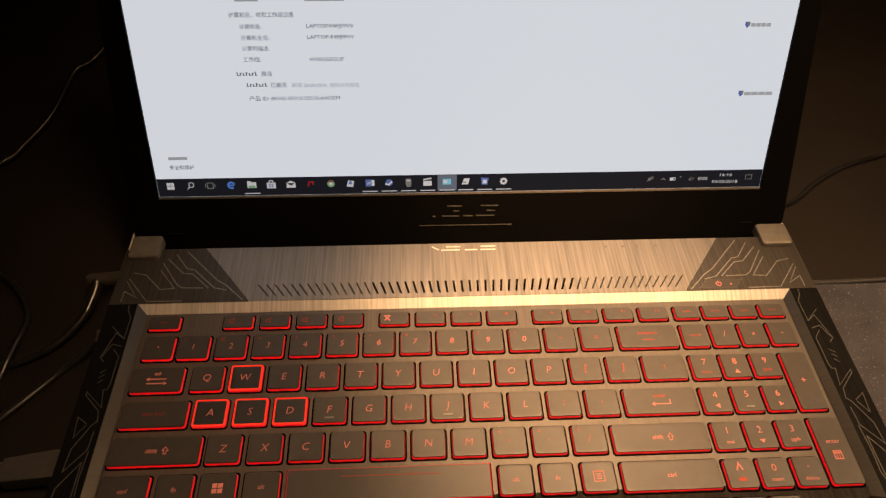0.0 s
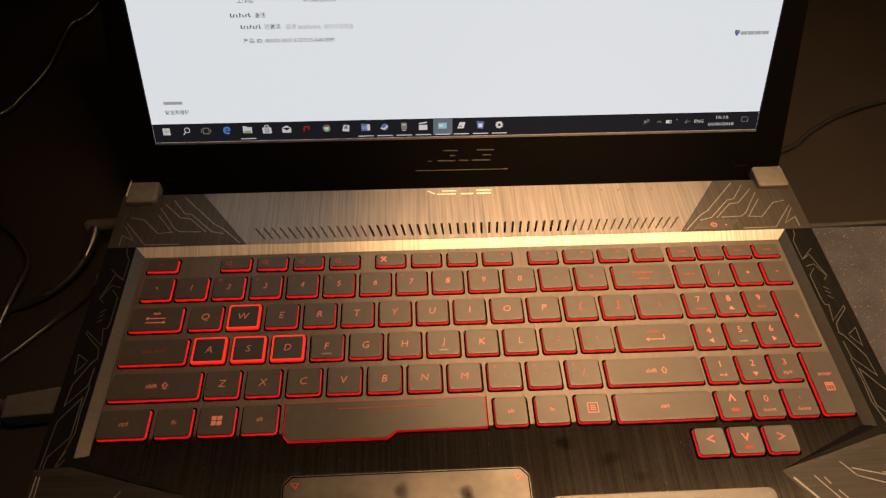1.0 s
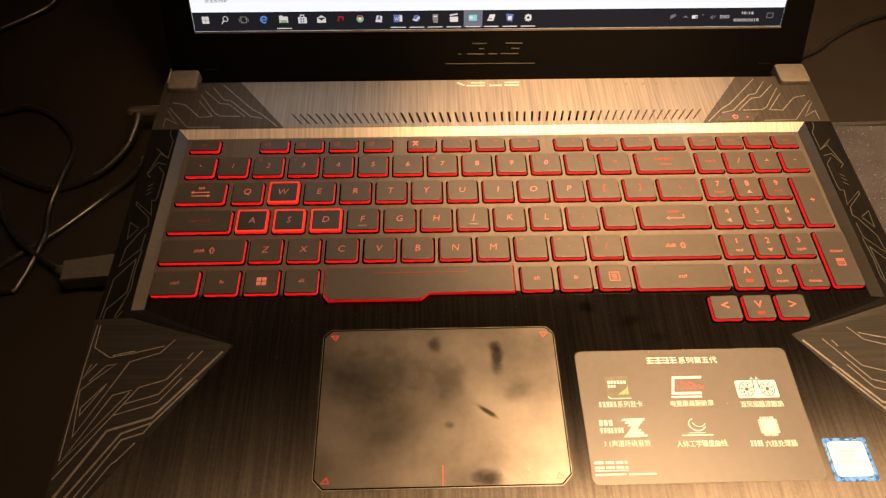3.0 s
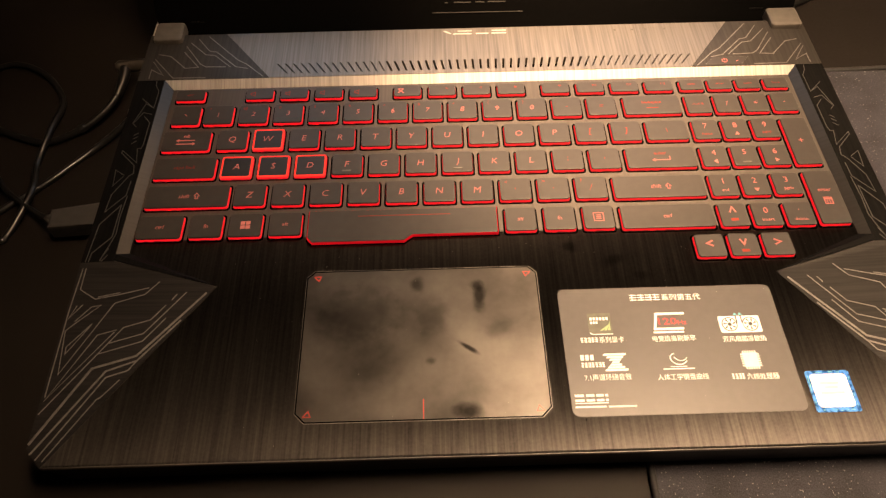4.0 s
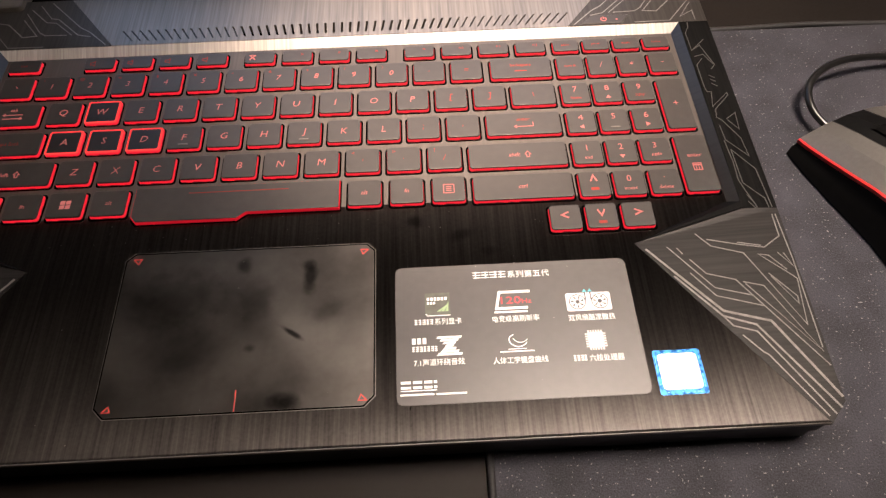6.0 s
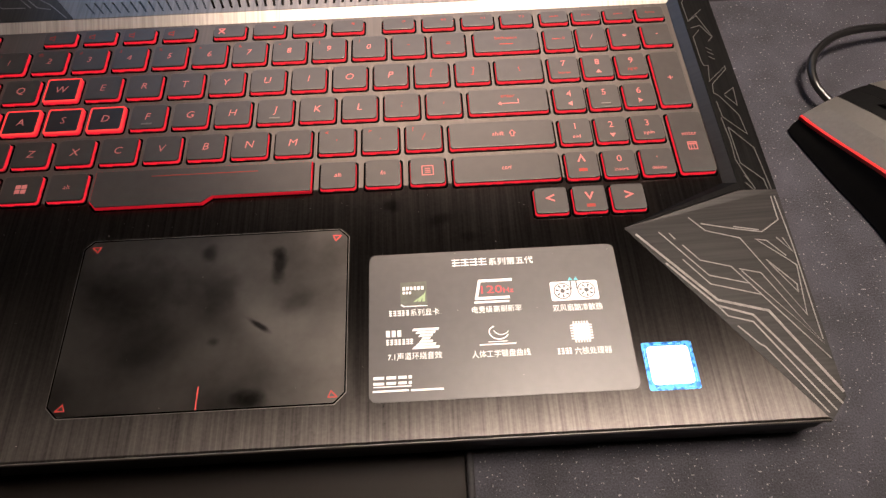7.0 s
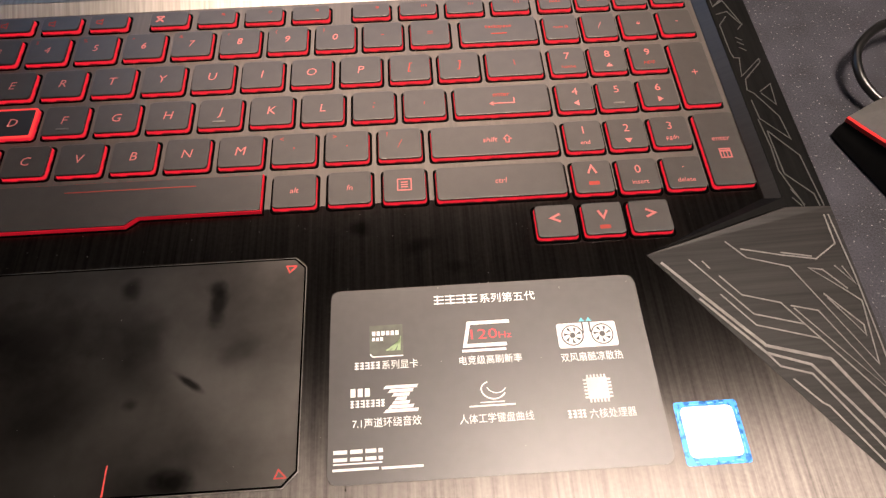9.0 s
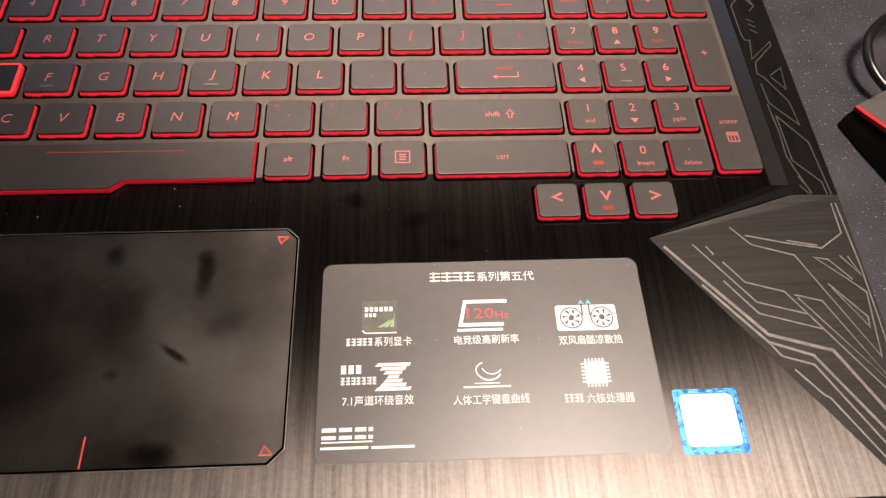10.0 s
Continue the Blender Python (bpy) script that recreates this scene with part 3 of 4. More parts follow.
# ---- keyboard ----
def key_meshes(w, d, wasd=False):
    """Skirt and cap of a key w by d mm (its top face), around its own centre."""
    def wall(bm, rings):
        for a, b in zip(rings, rings[1:]):
            for i in range(len(a)):
                bm.faces.new((a[i], a[(i + 1) % len(a)], b[(i + 1) % len(b)], b[i]))

    def loop(bm, a, c, r, z):
        """A ring of verts round a rounded oblong; z is one height or a rule for each x in mm."""
        return [bm.verts.new((x * MM, y * MM, z(x) if callable(z) else z)) for x, y in rounded(-a / 2, a / 2, -c / 2, c / 2, r, 3)]

    def skirt(top, grow0, grow1):
        bm = bmesh.new()
        rings = [loop(bm, w + grow0, d + grow0, 1.3, -(CAP - FLOOR) + 0.0002), loop(bm, w + grow1, d + grow1, 1.3, top)]
        wall(bm, rings)
        bm.faces.new(rings[0][::-1]), bm.faces.new(rings[1])
        return finish(bm, "backlit_skirt", red_skirt)

    if wasd:
        bm = bmesh.new()
        wall(bm, [loop(bm, a, c, q, z) for a, c, q, z in ((w + 0.3, d + 0.3, 1.0, -0.0006), (w, d, 1.0, -0.0001), (w - 1.3, d - 1.3, 0.7, -0.00005), (w - 1.5, d - 1.5, 0.7, -0.0006))])
        inner = bmesh.new()
        rings = [loop(inner, w - 1.5, d - 1.5, 0.7, -0.0006), loop(inner, w - 1.5, d - 1.5, 0.7, -0.0001)]
        wall(inner, rings)
        inner.faces.new(rings[0][::-1]), inner.faces.new(rings[1])
        return skirt(-0.0006, 0.6, 0.3), finish(inner, "key", key_dust), finish(bm, "clear_rim", red_rim)
    # the cap: a low wall, a worn edge and a top dished from side to side
    w, d = w - 0.45, d - 0.35
    sag = 0.00019 if w < 20 else 0.00012
    dish = lambda x: sag * (2 * x / w) ** 2
    bm = bmesh.new()
    rings = [loop(bm, w + 0.28, d + 0.28, 1.35, -0.00055), loop(bm, w + 0.2, d + 0.2, 1.35, -0.00012), loop(bm, w + 0.02, d + 0.02, 1.25, lambda x: dish(x) - 0.00001), loop(bm, w - 0.3, d - 0.3, 1.1, dish)]
    for k in (0.8, 0.55, 0.3):
        rings.append([bm.verts.new((v.co.x * k, v.co.y * k, dish(v.co.x * k / MM))) for v in rings[3]])
    wall(bm, rings)
    bm.faces.new(rings[0][::-1]), bm.faces.new(rings[-1])
    for f in bm.faces:
        f.smooth = min(v.co.z for v in f.verts) > -0.00005
    return skirt(-0.00055, 0.7, 0.1), finish(bm, "key", key_black)


KEYCAPS = {}


def well_shade(pts):
    # No hole is cut: a flat black plate stands for the shaded opening.
    part("key_well_shade", prism(pts, FLOOR - 0.0002, FLOOR + 0.00022), unlit_black, laptop, "flat black plate standing for the shade round a key")


def key(x0, x1, yc, d, words="", size=4.2, wasd=False, dx=0.0, dy=0.0, mat=None, slant=0.15):
    w, d = round(x1 - x0 - 0.9, 1), round(d - (1.1 if d > 10 else 0.7), 1)
    if (w, d, wasd) not in KEYCAPS:
        KEYCAPS[w, d, wasd] = key_meshes(w, d, wasd)
    skirt, cap = KEYCAPS[w, d, wasd][:2]
    k = part("key", cap, None, laptop, place=Matrix.Translation(((x0 + x1) / 2 * MM, yc * MM, CAP)))
    part("backlit_skirt", skirt, None, k)
    well_shade(rounded(x0 - 0.5, x1 + 0.5, yc - d / 2 - 1.0, yc + d / 2 + 1.0, 1.6, 3))
    if wasd:
        part("clear_rim", KEYCAPS[w, d, wasd][2], None, k, "glowing clear red rim")
        tagged(k, "black key with a glowing clear red rim")
    if words:
        lettering(words, dx, dy, size, 0.00013, mat or red_legend, k, name="legend", slant=slant, thin=-0.045 if size > 4 and words not in "Q0689&+" else 0.0)
    return k


def mark(k, pts, width=0.45, mat=None):
    part("legend", stroke(pts, width, 0.00011), mat or red_legend, k)


W, D, P = 16.2, 14.6, 18.57
# function row
esc = key(-167, -150.5, 200.4, 8.6, "esc", 2.6, mat=red_faint)
for i, x in enumerate((-129, -110.2, -91.4, -72.6, -48.5, -29.6, -10.8, 8.0, 32.2, 51.1, 69.9, 88.6)):
    k = key(x, x + 15.8, 200.2 - 0.12 * i, 8.6)
    if i < 4:
        mark(k, [(-4.6, -0.9), (-4.6, 0.6), (-3.4, 0.6), (-2.4, 1.4), (-2.4, -1.6), (-3.4, -0.9), (-4.4, -0.9)], 0.4, red_faint)
    elif i == 4:
        mark(k, [(-5, -1.6), (-2.2, 1.4)], 0.6), mark(k, [(-5, 1.4), (-2.2, -1.6)], 0.6), mark(k, [(-5.2, 1.5), (-2, 1.5)], 0.4)
    else:
        lettering("f" + str(i + 1), 2.5, 1.2, 2.0, 0.00013, red_faint, k, name="legend")
for i, words in enumerate(("pause", "prt sc", "insert", "home")):
    k = key(107.6 + 15.4 * i, 121.4 + 15.4 * i, 198.9, 8.6)
    lettering(words, 0, 0, 1.9, 0.00013, red_faint, k, name="legend")
# number row
k = key(-166.4, -150.6, 185.3, D)
mark(k, [(-0.5, 0.8), (0.4, -0.4)], 0.5)
SHIFTED = "!@#$%^&*()"
for i, c in enumerate("1234567890-="):
    xc = -141.2 + P * i
    k = key(xc - W / 2, xc + W / 2, 185.2 - 0.05 * i, D, c, 4.6, mat=red_legend if i < 10 else red_faint)
    if i < 10:
        lettering(SHIFTED[i], -4.6, 4.2, 2.4, 0.00013, red_faint, k, name="legend")
k = key(74.6, 105.6, 184.4, D)
lettering("backspace", 0, 1.6, 2.6, 0.00013, red_faint, k, name="legend")
mark(k, [(-3.2, -2.2), (3, -2.2)], 0.4, red_faint)
for i, c in enumerate(("num lk", "/", "*", "-")):
    xc = 114.8 + 15.4 * i
    key(xc - 7.0, xc + 7.0, 184.2, D, c, 2.2 if i == 0 else 4.6, mat=red_faint if i == 0 else red_legend)
# letter rows
k = key(-168, -142.4, 167.0, D, "tab", 2.7, dy=3.2)
mark(k, [(-4.6, 0.2), (4.6, 0.2)], 0.4), mark(k, [(-4.6, -2.2), (4.6, -2.2)], 0.4)
mark(k, [(-3.6, 1.0), (-4.7, 0.2), (-3.6, -0.6)], 0.35), mark(k, [(3.6, -1.4), (4.7, -2.2), (3.6, -3.0)], 0.35)
for i, c in enumerate("QWERTYUIOP[]"):
    xc = -131.2 + P * i
    key(xc - W / 2, xc + W / 2, 167.0 - 0.08 * i, D, c, 5.2, wasd=c == "W", mat=red_legend if i < 10 else red_faint)
key(83.2, 105.2, 166.0, D, "\\", 4.0, mat=red_faint)
key(-168.4, -136.8, 148.6, D, "caps lock", 2.9, mat=red_faint)
for i, c in enumerate("ASDFGHJKL;'"):
    xc = -126.6 + P * i
    k = key(xc - W / 2, xc + W / 2, 148.6 - 0.08 * i, D, c, 5.2, wasd=c in "ASD", mat=red_legend if i < 9 else red_faint)
    if c in "FJ":
        part("homing_bar", prism(rect(-2.2, 2.2, -4.6, -3.9), -0.0001, 0.00035), hinge_grey, k)
k = key(69.6, 105.4, 147.6, D, "enter", 2.9, dy=2.4, mat=red_faint)
mark(k, [(4.4, 0.6), (4.4, -1.8), (-4.2, -1.8)], 0.4), mark(k, [(-3.2, -1.0), (-4.4, -1.8), (-3.2, -2.6)], 0.4)
k = key(-168.8, -127.4, 130.4, D, "shift", 3.1, dx=-1.5, mat=red_legend)
mark(k, [(3.2, 0), (4.6, 1.7), (6, 0), (5.2, 0), (5.2, -1.6), (4, -1.6), (4, 0), (3.2, 0)], 0.3)
for i, c in enumerate("ZXCVBNM,./"):
    xc = -117.6 + P * i
    k = key(xc - W / 2, xc + W / 2, 130.4 - 0.1 * i, D, c, 5.2, mat=red_legend if i < 7 else red_faint)
    if i > 6:
        lettering("<>?"[i - 7], -4.4, 4.4, 3.0, 0.00013, red_faint, k, name="legend")
k = key(60, 105.6, 129.0, D, "shift", 3.1, dx=-1.5, mat=red_legend)
mark(k, [(3.2, 0), (4.6, 1.7), (6, 0), (5.2, 0), (5.2, -1.6), (4, -1.6), (4, 0), (3.2, 0)], 0.3)
# bottom row
BOTTOM = 112.2
key(-169, -146.8, BOTTOM, D, "ctrl", 3.0)
key(-144.2, -127.8, BOTTOM, D, "fn", 3.0)
k = key(-125.6, -109.0, BOTTOM, D)
for x in (-2.3, 0.2):
    for y in (-2.2, 0.2):
        part("legend", prism([(x, y), (x + 2.1, y + 0.1), (x + 2.1, y + 2.1), (x, y + 1.9)], 0.0, 0.00008), red_legend, k)
key(-106.6, -90.2, BOTTOM, D, "alt", 3.0)
for x0, x1, words in ((5.6, 21.2, "alt"), (24.2, 39.8, "fn"), (42.8, 58.2, "")):
    k = key(x0, x1, 111.5, D, words, 3.0)
    if not words:
        mark(k, [(-2.3, -2.3), (2.3, -2.3), (2.3, 2.3), (-2.3, 2.3), (-2.3, -2.5)], 0.4)
        for y in (-1, 0, 1):
            mark(k, [(-1.2, y), (1.2, y)], 0.35)
key(60.8, 105.8, 111.0, D, "ctrl", 3.0, mat=red_legend)


def space_bar():
    shape = lambda g: [(-85 - g, 101.4 - g), (-42 + g * 0.4, 101.4 - g), (-38 + g * 0.4, 104.6 - g), (2.2 + g, 104.6 - g), (2.2 + g, 119.2 + g), (-87.4 - g, 119.2 + g), (-87.4 - g, 104.2 - g)]
    k = part("key", prism(shape(0), CAP - 0.0005, CAP, bevel=0.0002), key_black, laptop, "wide space bar with a stepped front edge")
    well_shade(shape(0.9))
    part("backlit_skirt", prism(shape(0.3), FLOOR + 0.0003, CAP - 0.0005), red_bar_skirt, k)
    part("legend", stroke([(-64, 115.6), (-20, 115.6)], 0.3, CAP + 0.00006), red_faint, k)


space_bar()
# number block
ROWS_N = (165.7, 147.3, 128.7)
for r, trio in enumerate((("7", "8", "9"), ("4", "5", "6"), ("1", "2", "3"))):
    for i, c in enumerate(trio):
        xc = 114.6 + 15.5 * i
        k = key(xc - 7.1, xc + 7.1, ROWS_N[r], D, c, 4.8, dy=2.4, slant=0.0)
        if c in "71 93":
            lettering({"7": "home", "9": "pgup", "1": "end", "3": "pgdn"}[c], 0, -3.2, 2.4, 0.00013, red_faint if r == 0 else red_legend, k, name="legend")
        elif c == "5":
            part("homing_bar", prism(rect(-2, 2, -4.6, -4.0), -0.0001, 0.00035), hinge_grey, k)
        else:
            turn = {"8": 0, "4": 90, "2": 180, "6": 270}[c]
            tri = [(1.3, -0.9), (0, 1.1), (-1.3, -0.9)]
            ca, sa = math.cos(radians(turn)), math.sin(radians(turn))
            part("legend", prism([(x * ca - y * sa, x * sa + y * ca - 3.3) for x, y in tri[::-1]], 0.0, 0.00008), red_legend, k)
key(154.2, 168.4, 156.4, 33.0, "+", 5.0, slant=0)
k = key(154.6, 170.0, 120.0, 33.2, "enter", 3.0, dy=4.0, slant=0)
mark(k, [(-1.8, -4.4), (1.8, -4.4), (1.8, -0.6), (-1.8, -0.6), (-1.8, -4.6)], 0.45), mark(k, [(-1.8, -1.5), (1.8, -1.5)], 0.8)
for x in (-0.7, 0.5):
    mark(k, [(x, -4.2), (x, -2.0)], 0.3)
k = key(107.6, 121.8, 110.6, D)
mark(k, [(-1.4, 1.4), (0, 4.6), (1.4, 1.4)], 0.7), part("legend", prism(rounded(-1.8, 1.8, -3.5, -2.0, 0.3, 2), 0.0, 0.00007), red_faint, k)
k = key(123.2, 137.6, 110.5, D, "0", 4.8, dy=2.2, slant=0)
lettering("insert", 0, -3.2, 2.5, 0.00013, red_legend, k, name="legend")
k = key(139, 153.2, 110.4, D, ".", 4.0, dy=2.2)
lettering("delete", 0, -3.2, 2.5, 0.00013, red_legend, k, name="legend")
for i, turn in enumerate((90, 180, 270)):
    xc = 99.6 + 15.6 * i
    k = key(xc - 7.2, xc + 7.2, 93.6, 13.6)
    ca, sa = math.cos(radians(turn)), math.sin(radians(turn))
    up = 1.6 if i == 1 else 1.0
    mark(k, [(x * ca - y * sa, x * sa + y * ca + up) for x, y in ((-1.5, -1.4), (0, 1.6), (1.5, -1.4))], 0.8)
    if i == 1:
        part("legend", prism(rounded(-1.8, 1.8, -4.1, -2.6, 0.3, 2), 0.0, 0.00007), red_faint, k)


# ---- touchpad ----
def touchpad():
    shape = lambda g: [(-81.8 - g * 0.6, 15.2 - g), (14 + g * 0.6, 15.2 - g), (18 + g, 19.2 - g * 0.6), (18 + g, 82.8 + g * 0.6), (14.6 + g * 0.6, 86.2 + g), (-82.4 - g * 0.6, 86.2 + g), (-85.8 - g, 82.8 + g * 0.6), (-85.8 - g, 19.2 - g * 0.6)]
    part("touchpad_edge", prism(shape(0.35), FLOOR - 0.0003, FLOOR + 0.00012), pad_edge, laptop, "bright cut edge around the touchpad")
    part("touchpad_gap", prism(shape(0.12), FLOOR - 0.0003, FLOOR + 0.00016), unlit_black, laptop)
    pad = part("touchpad", prism(shape(-0.45), FLOOR - 0.0003, FLOOR + 0.00025), pad_glass, laptop, "smooth dark touchpad with greasy smears")
    z = FLOOR + 0.0003
    for cx, cy, sx, sy in ((-82.6, 83.4, 1, -1), (15.2, 83.4, -1, -1), (15.2, 17.6, -1, 1), (-82.6, 17.6, 1, 1)):
        part("corner_mark", stroke([(cx, cy), (cx + 3.2 * sx, cy), (cx + 2.2 * sx, cy + 2.3 * sy), (cx, cy)], 0.4, z), red_mark, pad)
    part("centre_mark", stroke([(-33.8, 15.6), (-33.8, 24)], 0.45, z), red_mark, pad)


touchpad()


# ---- stickers ----
def spec_sticker():
    z = FLOOR + 0.00012
    st = part("spec_sticker", prism(rounded(26.2, 121.2, 14.6, 73.4, 3), FLOOR - 0.0001, z), sticker_grey, laptop, "grey film sticker with white pictograms and captions")
    zt = z + 0.00005

    def words(s, x0, x1, y, size, mat=print_white):
        lettering(s, (x0 + x1) / 2, y, size, zt, mat, st, width=x1 - x0, name="caption")

    def shape(pts, mat=print_white, up=0.0, name="pictogram"):
        return part(name, prism(pts, z - 0.00005, z + 0.00006 + up), mat, st)

    def blocks(x0, x1, y0, y1, n, mat=print_white, gap=0.3, up=0.0):
        w = (x1 - x0) / n
        for i in range(n):
            shape(rect(x0 + i * w, x0 + (i + 1) * w - w * gap, y0, y1), mat, up)

    def cells(x0, x1, y0, y1, n, mat=print_white):
        w, h = (x1 - x0) / n, y1 - y0
        for i in range(n):
            a, b = x0 + i * w + 0.2, x0 + (i + 1) * w - 0.2
            for k in range(3):
                shape(rect(a, b, y0 + h * (0.06 + 0.38 * k), y0 + h * (0.06 + 0.38 * k) + 0.36), mat)
            m = a + (b - a) * (0.3 + 0.2 * (i % 3))
            shape(rect(m, m + 0.4, y0, y1), mat, 0.00003)

    cells(57.8, 71.6, 66.7, 69.9, 4)
    words("系列第五代", 72.2, 89.3, 68.1, 3.4)
    # card
    shape(rect(38, 48, 51, 61), print_olive)
    blocks(38.8, 47.2, 57.6, 59.0, 6, up=0.00004), blocks(38.8, 42.4, 55.9, 57.0, 3, up=0.00004)
    shape([(38, 51.6), (38.9, 50.7), (48, 50.7), (48, 51.05), (39.1, 51.05), (38.3, 51.9)], print_white, 0.00003)
    for i in range(3):
        shape([(42.6 + i * 1.7, 52.6), (43.8 + i * 1.7, 52.6), (47.4, 55.4 + 0.6 * i), (47.4, 56.0 + 0.6 * i)], print_green, 0.00005)
    cells(33.4, 41.2, 47.1, 49.4, 5)
    words("系列显卡", 41.6, 52.2, 48.2, 3.0)
    # display with the rate
    part("pictogram", stroke([(80.4, 59.9), (68, 59.9), (66.4, 52.6), (78.9, 52.6)], 1.1, zt), print_white, st)
    shape(rect(65.4, 78.6, 50.6, 51.4))
    words("120", 68.4, 76.4, 56.2, 4.6, print_red), words("Hz", 76.8, 80.6, 55.6, 3.0, print_red)
    words("电竞级高刷新率", 64.4, 82.9, 48.0, 3.0)
    # twin fans
    shape(rounded(94.4, 112.3, 49.9, 57.9, 0.8))
    for cx in (98.9, 107.9):
        ring = lambda r, n=20: [(cx + r * math.cos(6.2832 * i / n), 53.9 + r * math.sin(6.2832 * i / n)) for i in range(n)]
        shape(ring(3.4), print_dark, 0.00003), shape(ring(3.0), print_white, 0.00006)
        for i in range(7):
            a = 6.2832 * i / 7
            shape([(cx + 0.9 * math.cos(a), 53.9 + 0.9 * math.sin(a)), (cx + 2.7 * math.cos(a + 0.15), 53.9 + 2.7 * math.sin(a + 0.15)), (cx + 2.6 * math.cos(a + 0.5), 53.9 + 2.6 * math.sin(a + 0.5))], print_dark, 0.00009)
        shape(ring(0.9, 10), print_dark, 0.00009)
    for x in (102.3, 104.5):
        shape(rect(x - 0.25, x + 0.25, 54.5, 58.4), print_dark, 0.00004)
        shape([(x - 0.9, 58.3), (x + 0.9, 58.3), (x, 59.6)], print_cyan, 0.00004)
    words("双风扇酷凉散热", 94.4, 112.8, 47.0, 3.0)
    # sound mark
    blocks(32.4, 38.6, 38.9, 41.4, 3), cells(32.2, 42.4, 35.7, 37.9, 7)
    for r in range(7):
        y, k = 33.8 + r * 1.17, 1.5 + 3.2 * abs(r - 3) / 3 * (0.7 + 0.1 * abs(r - 3))
        shape([(47 - k - 0.5, y), (47 + k - 0.2, y), (47 + k + 0.2, y + 0.98), (47 - k + 0.3, y + 0.98)])
    words("7.1声道环绕音效", 33, 52.4, 31.2, 3.0)
    # curve
    swoosh = [(73.6 + 3.6 * math.cos(a) * (1.0 + 0.12 * math.sin(a)), 38.6 + 2.7 * math.sin(a)) for a in np.linspace(2.0, 5.9, 16)]
    part("pictogram", stroke(swoosh, 0.42, zt), print_white, st)
    part("pictogram", stroke([(x * 0.8 + 15.6, y * 0.8 + 8.9) for x, y in swoosh[5:]], 0.28, zt), print_white, st)
    shape(rect(66.2, 79.4, 33.8, 34.3)), shape(rect(69.4, 76.4, 34.9, 35.2))
    words("人体工学键盘曲线", 63.2, 84.2, 30.5, 3.0)
    # chip
    shape(rect(100.6, 106.6, 34, 40.4))
    for i in range(6):
        shape(rect(100.8 + i, 101.35 + i, 33, 41.3))
        shape(rect(99.6, 107.6, 34.3 + i * 1.03, 34.85 + i * 1.03), up=0.00002)
    cells(93.7, 99.2, 28.8, 31.2, 4)
    words("六核处理器", 100.0, 113.3, 29.8, 3.0)
    # connector mark and small print
    for x0, x1 in ((27.8, 31.6), (32.4, 35.8), (36.6, 39.6), (40.2, 41.4)):
        shape(rect(x0, x1, 20.9, 21.9)), shape(rect(x0, x1, 22.9, 24.0))
    shape(rect(27.8, 41.2, 20.0, 20.4)), shape(rect(27.6, 40.2, 18.3, 19.0)), shape(rect(41.0, 52.4, 18.2, 18.9))


spec_sticker()


def badge():
    z = FLOOR + 0.0002
    b = part("badge_sticker", prism(rounded(123.9, 142.0, 13.6, 31.4, 0.8, 2), FLOOR - 0.0001, z), badge_blue, laptop, "square blue foil badge with a white face")
    part("badge_face", prism(rounded(125.4, 140.4, 15.6, 29.9, 1.6, 3), z - 0.00005, z + 0.00008), badge_white, b, "white face of the badge")
    for x0, x1, y in ((128.6, 136.4, 25.4), (130.2, 135.6, 23.6), (128.0, 137.6, 21.2)):
        part("badge_bar", prism(rect(x0, x1, y, y + 0.9), z, z + 0.00012), badge_grey, b)
    rng = random.Random(4)
    for i in range(26):
        side = i % 4
        t = rng.uniform(0.08, 0.9)
        w, h = (rng.uniform(0.5, 1.6), 0.3)
        if side < 2:
            x, y = (124.2 if side else 140.8) + rng.uniform(0, 0.4), 14.2 + 16 * t
            pts = rect(x, x + h, y, y + w)
        else:
            x, y = 124.4 + 16 * t, (14.0 if side == 2 else 30.3) + rng.uniform(0, 0.5)
            pts = rect(x, x + w, y, y + h)
        part("foil_trace", prism(pts, z - 0.00005, z + 0.00005), print_cyan, b)


badge()

# ---- lid and display ----
LID = Matrix.Translation((0, 0.272, 0.048)) @ Matrix.Rotation(radians(67), 4, "X")


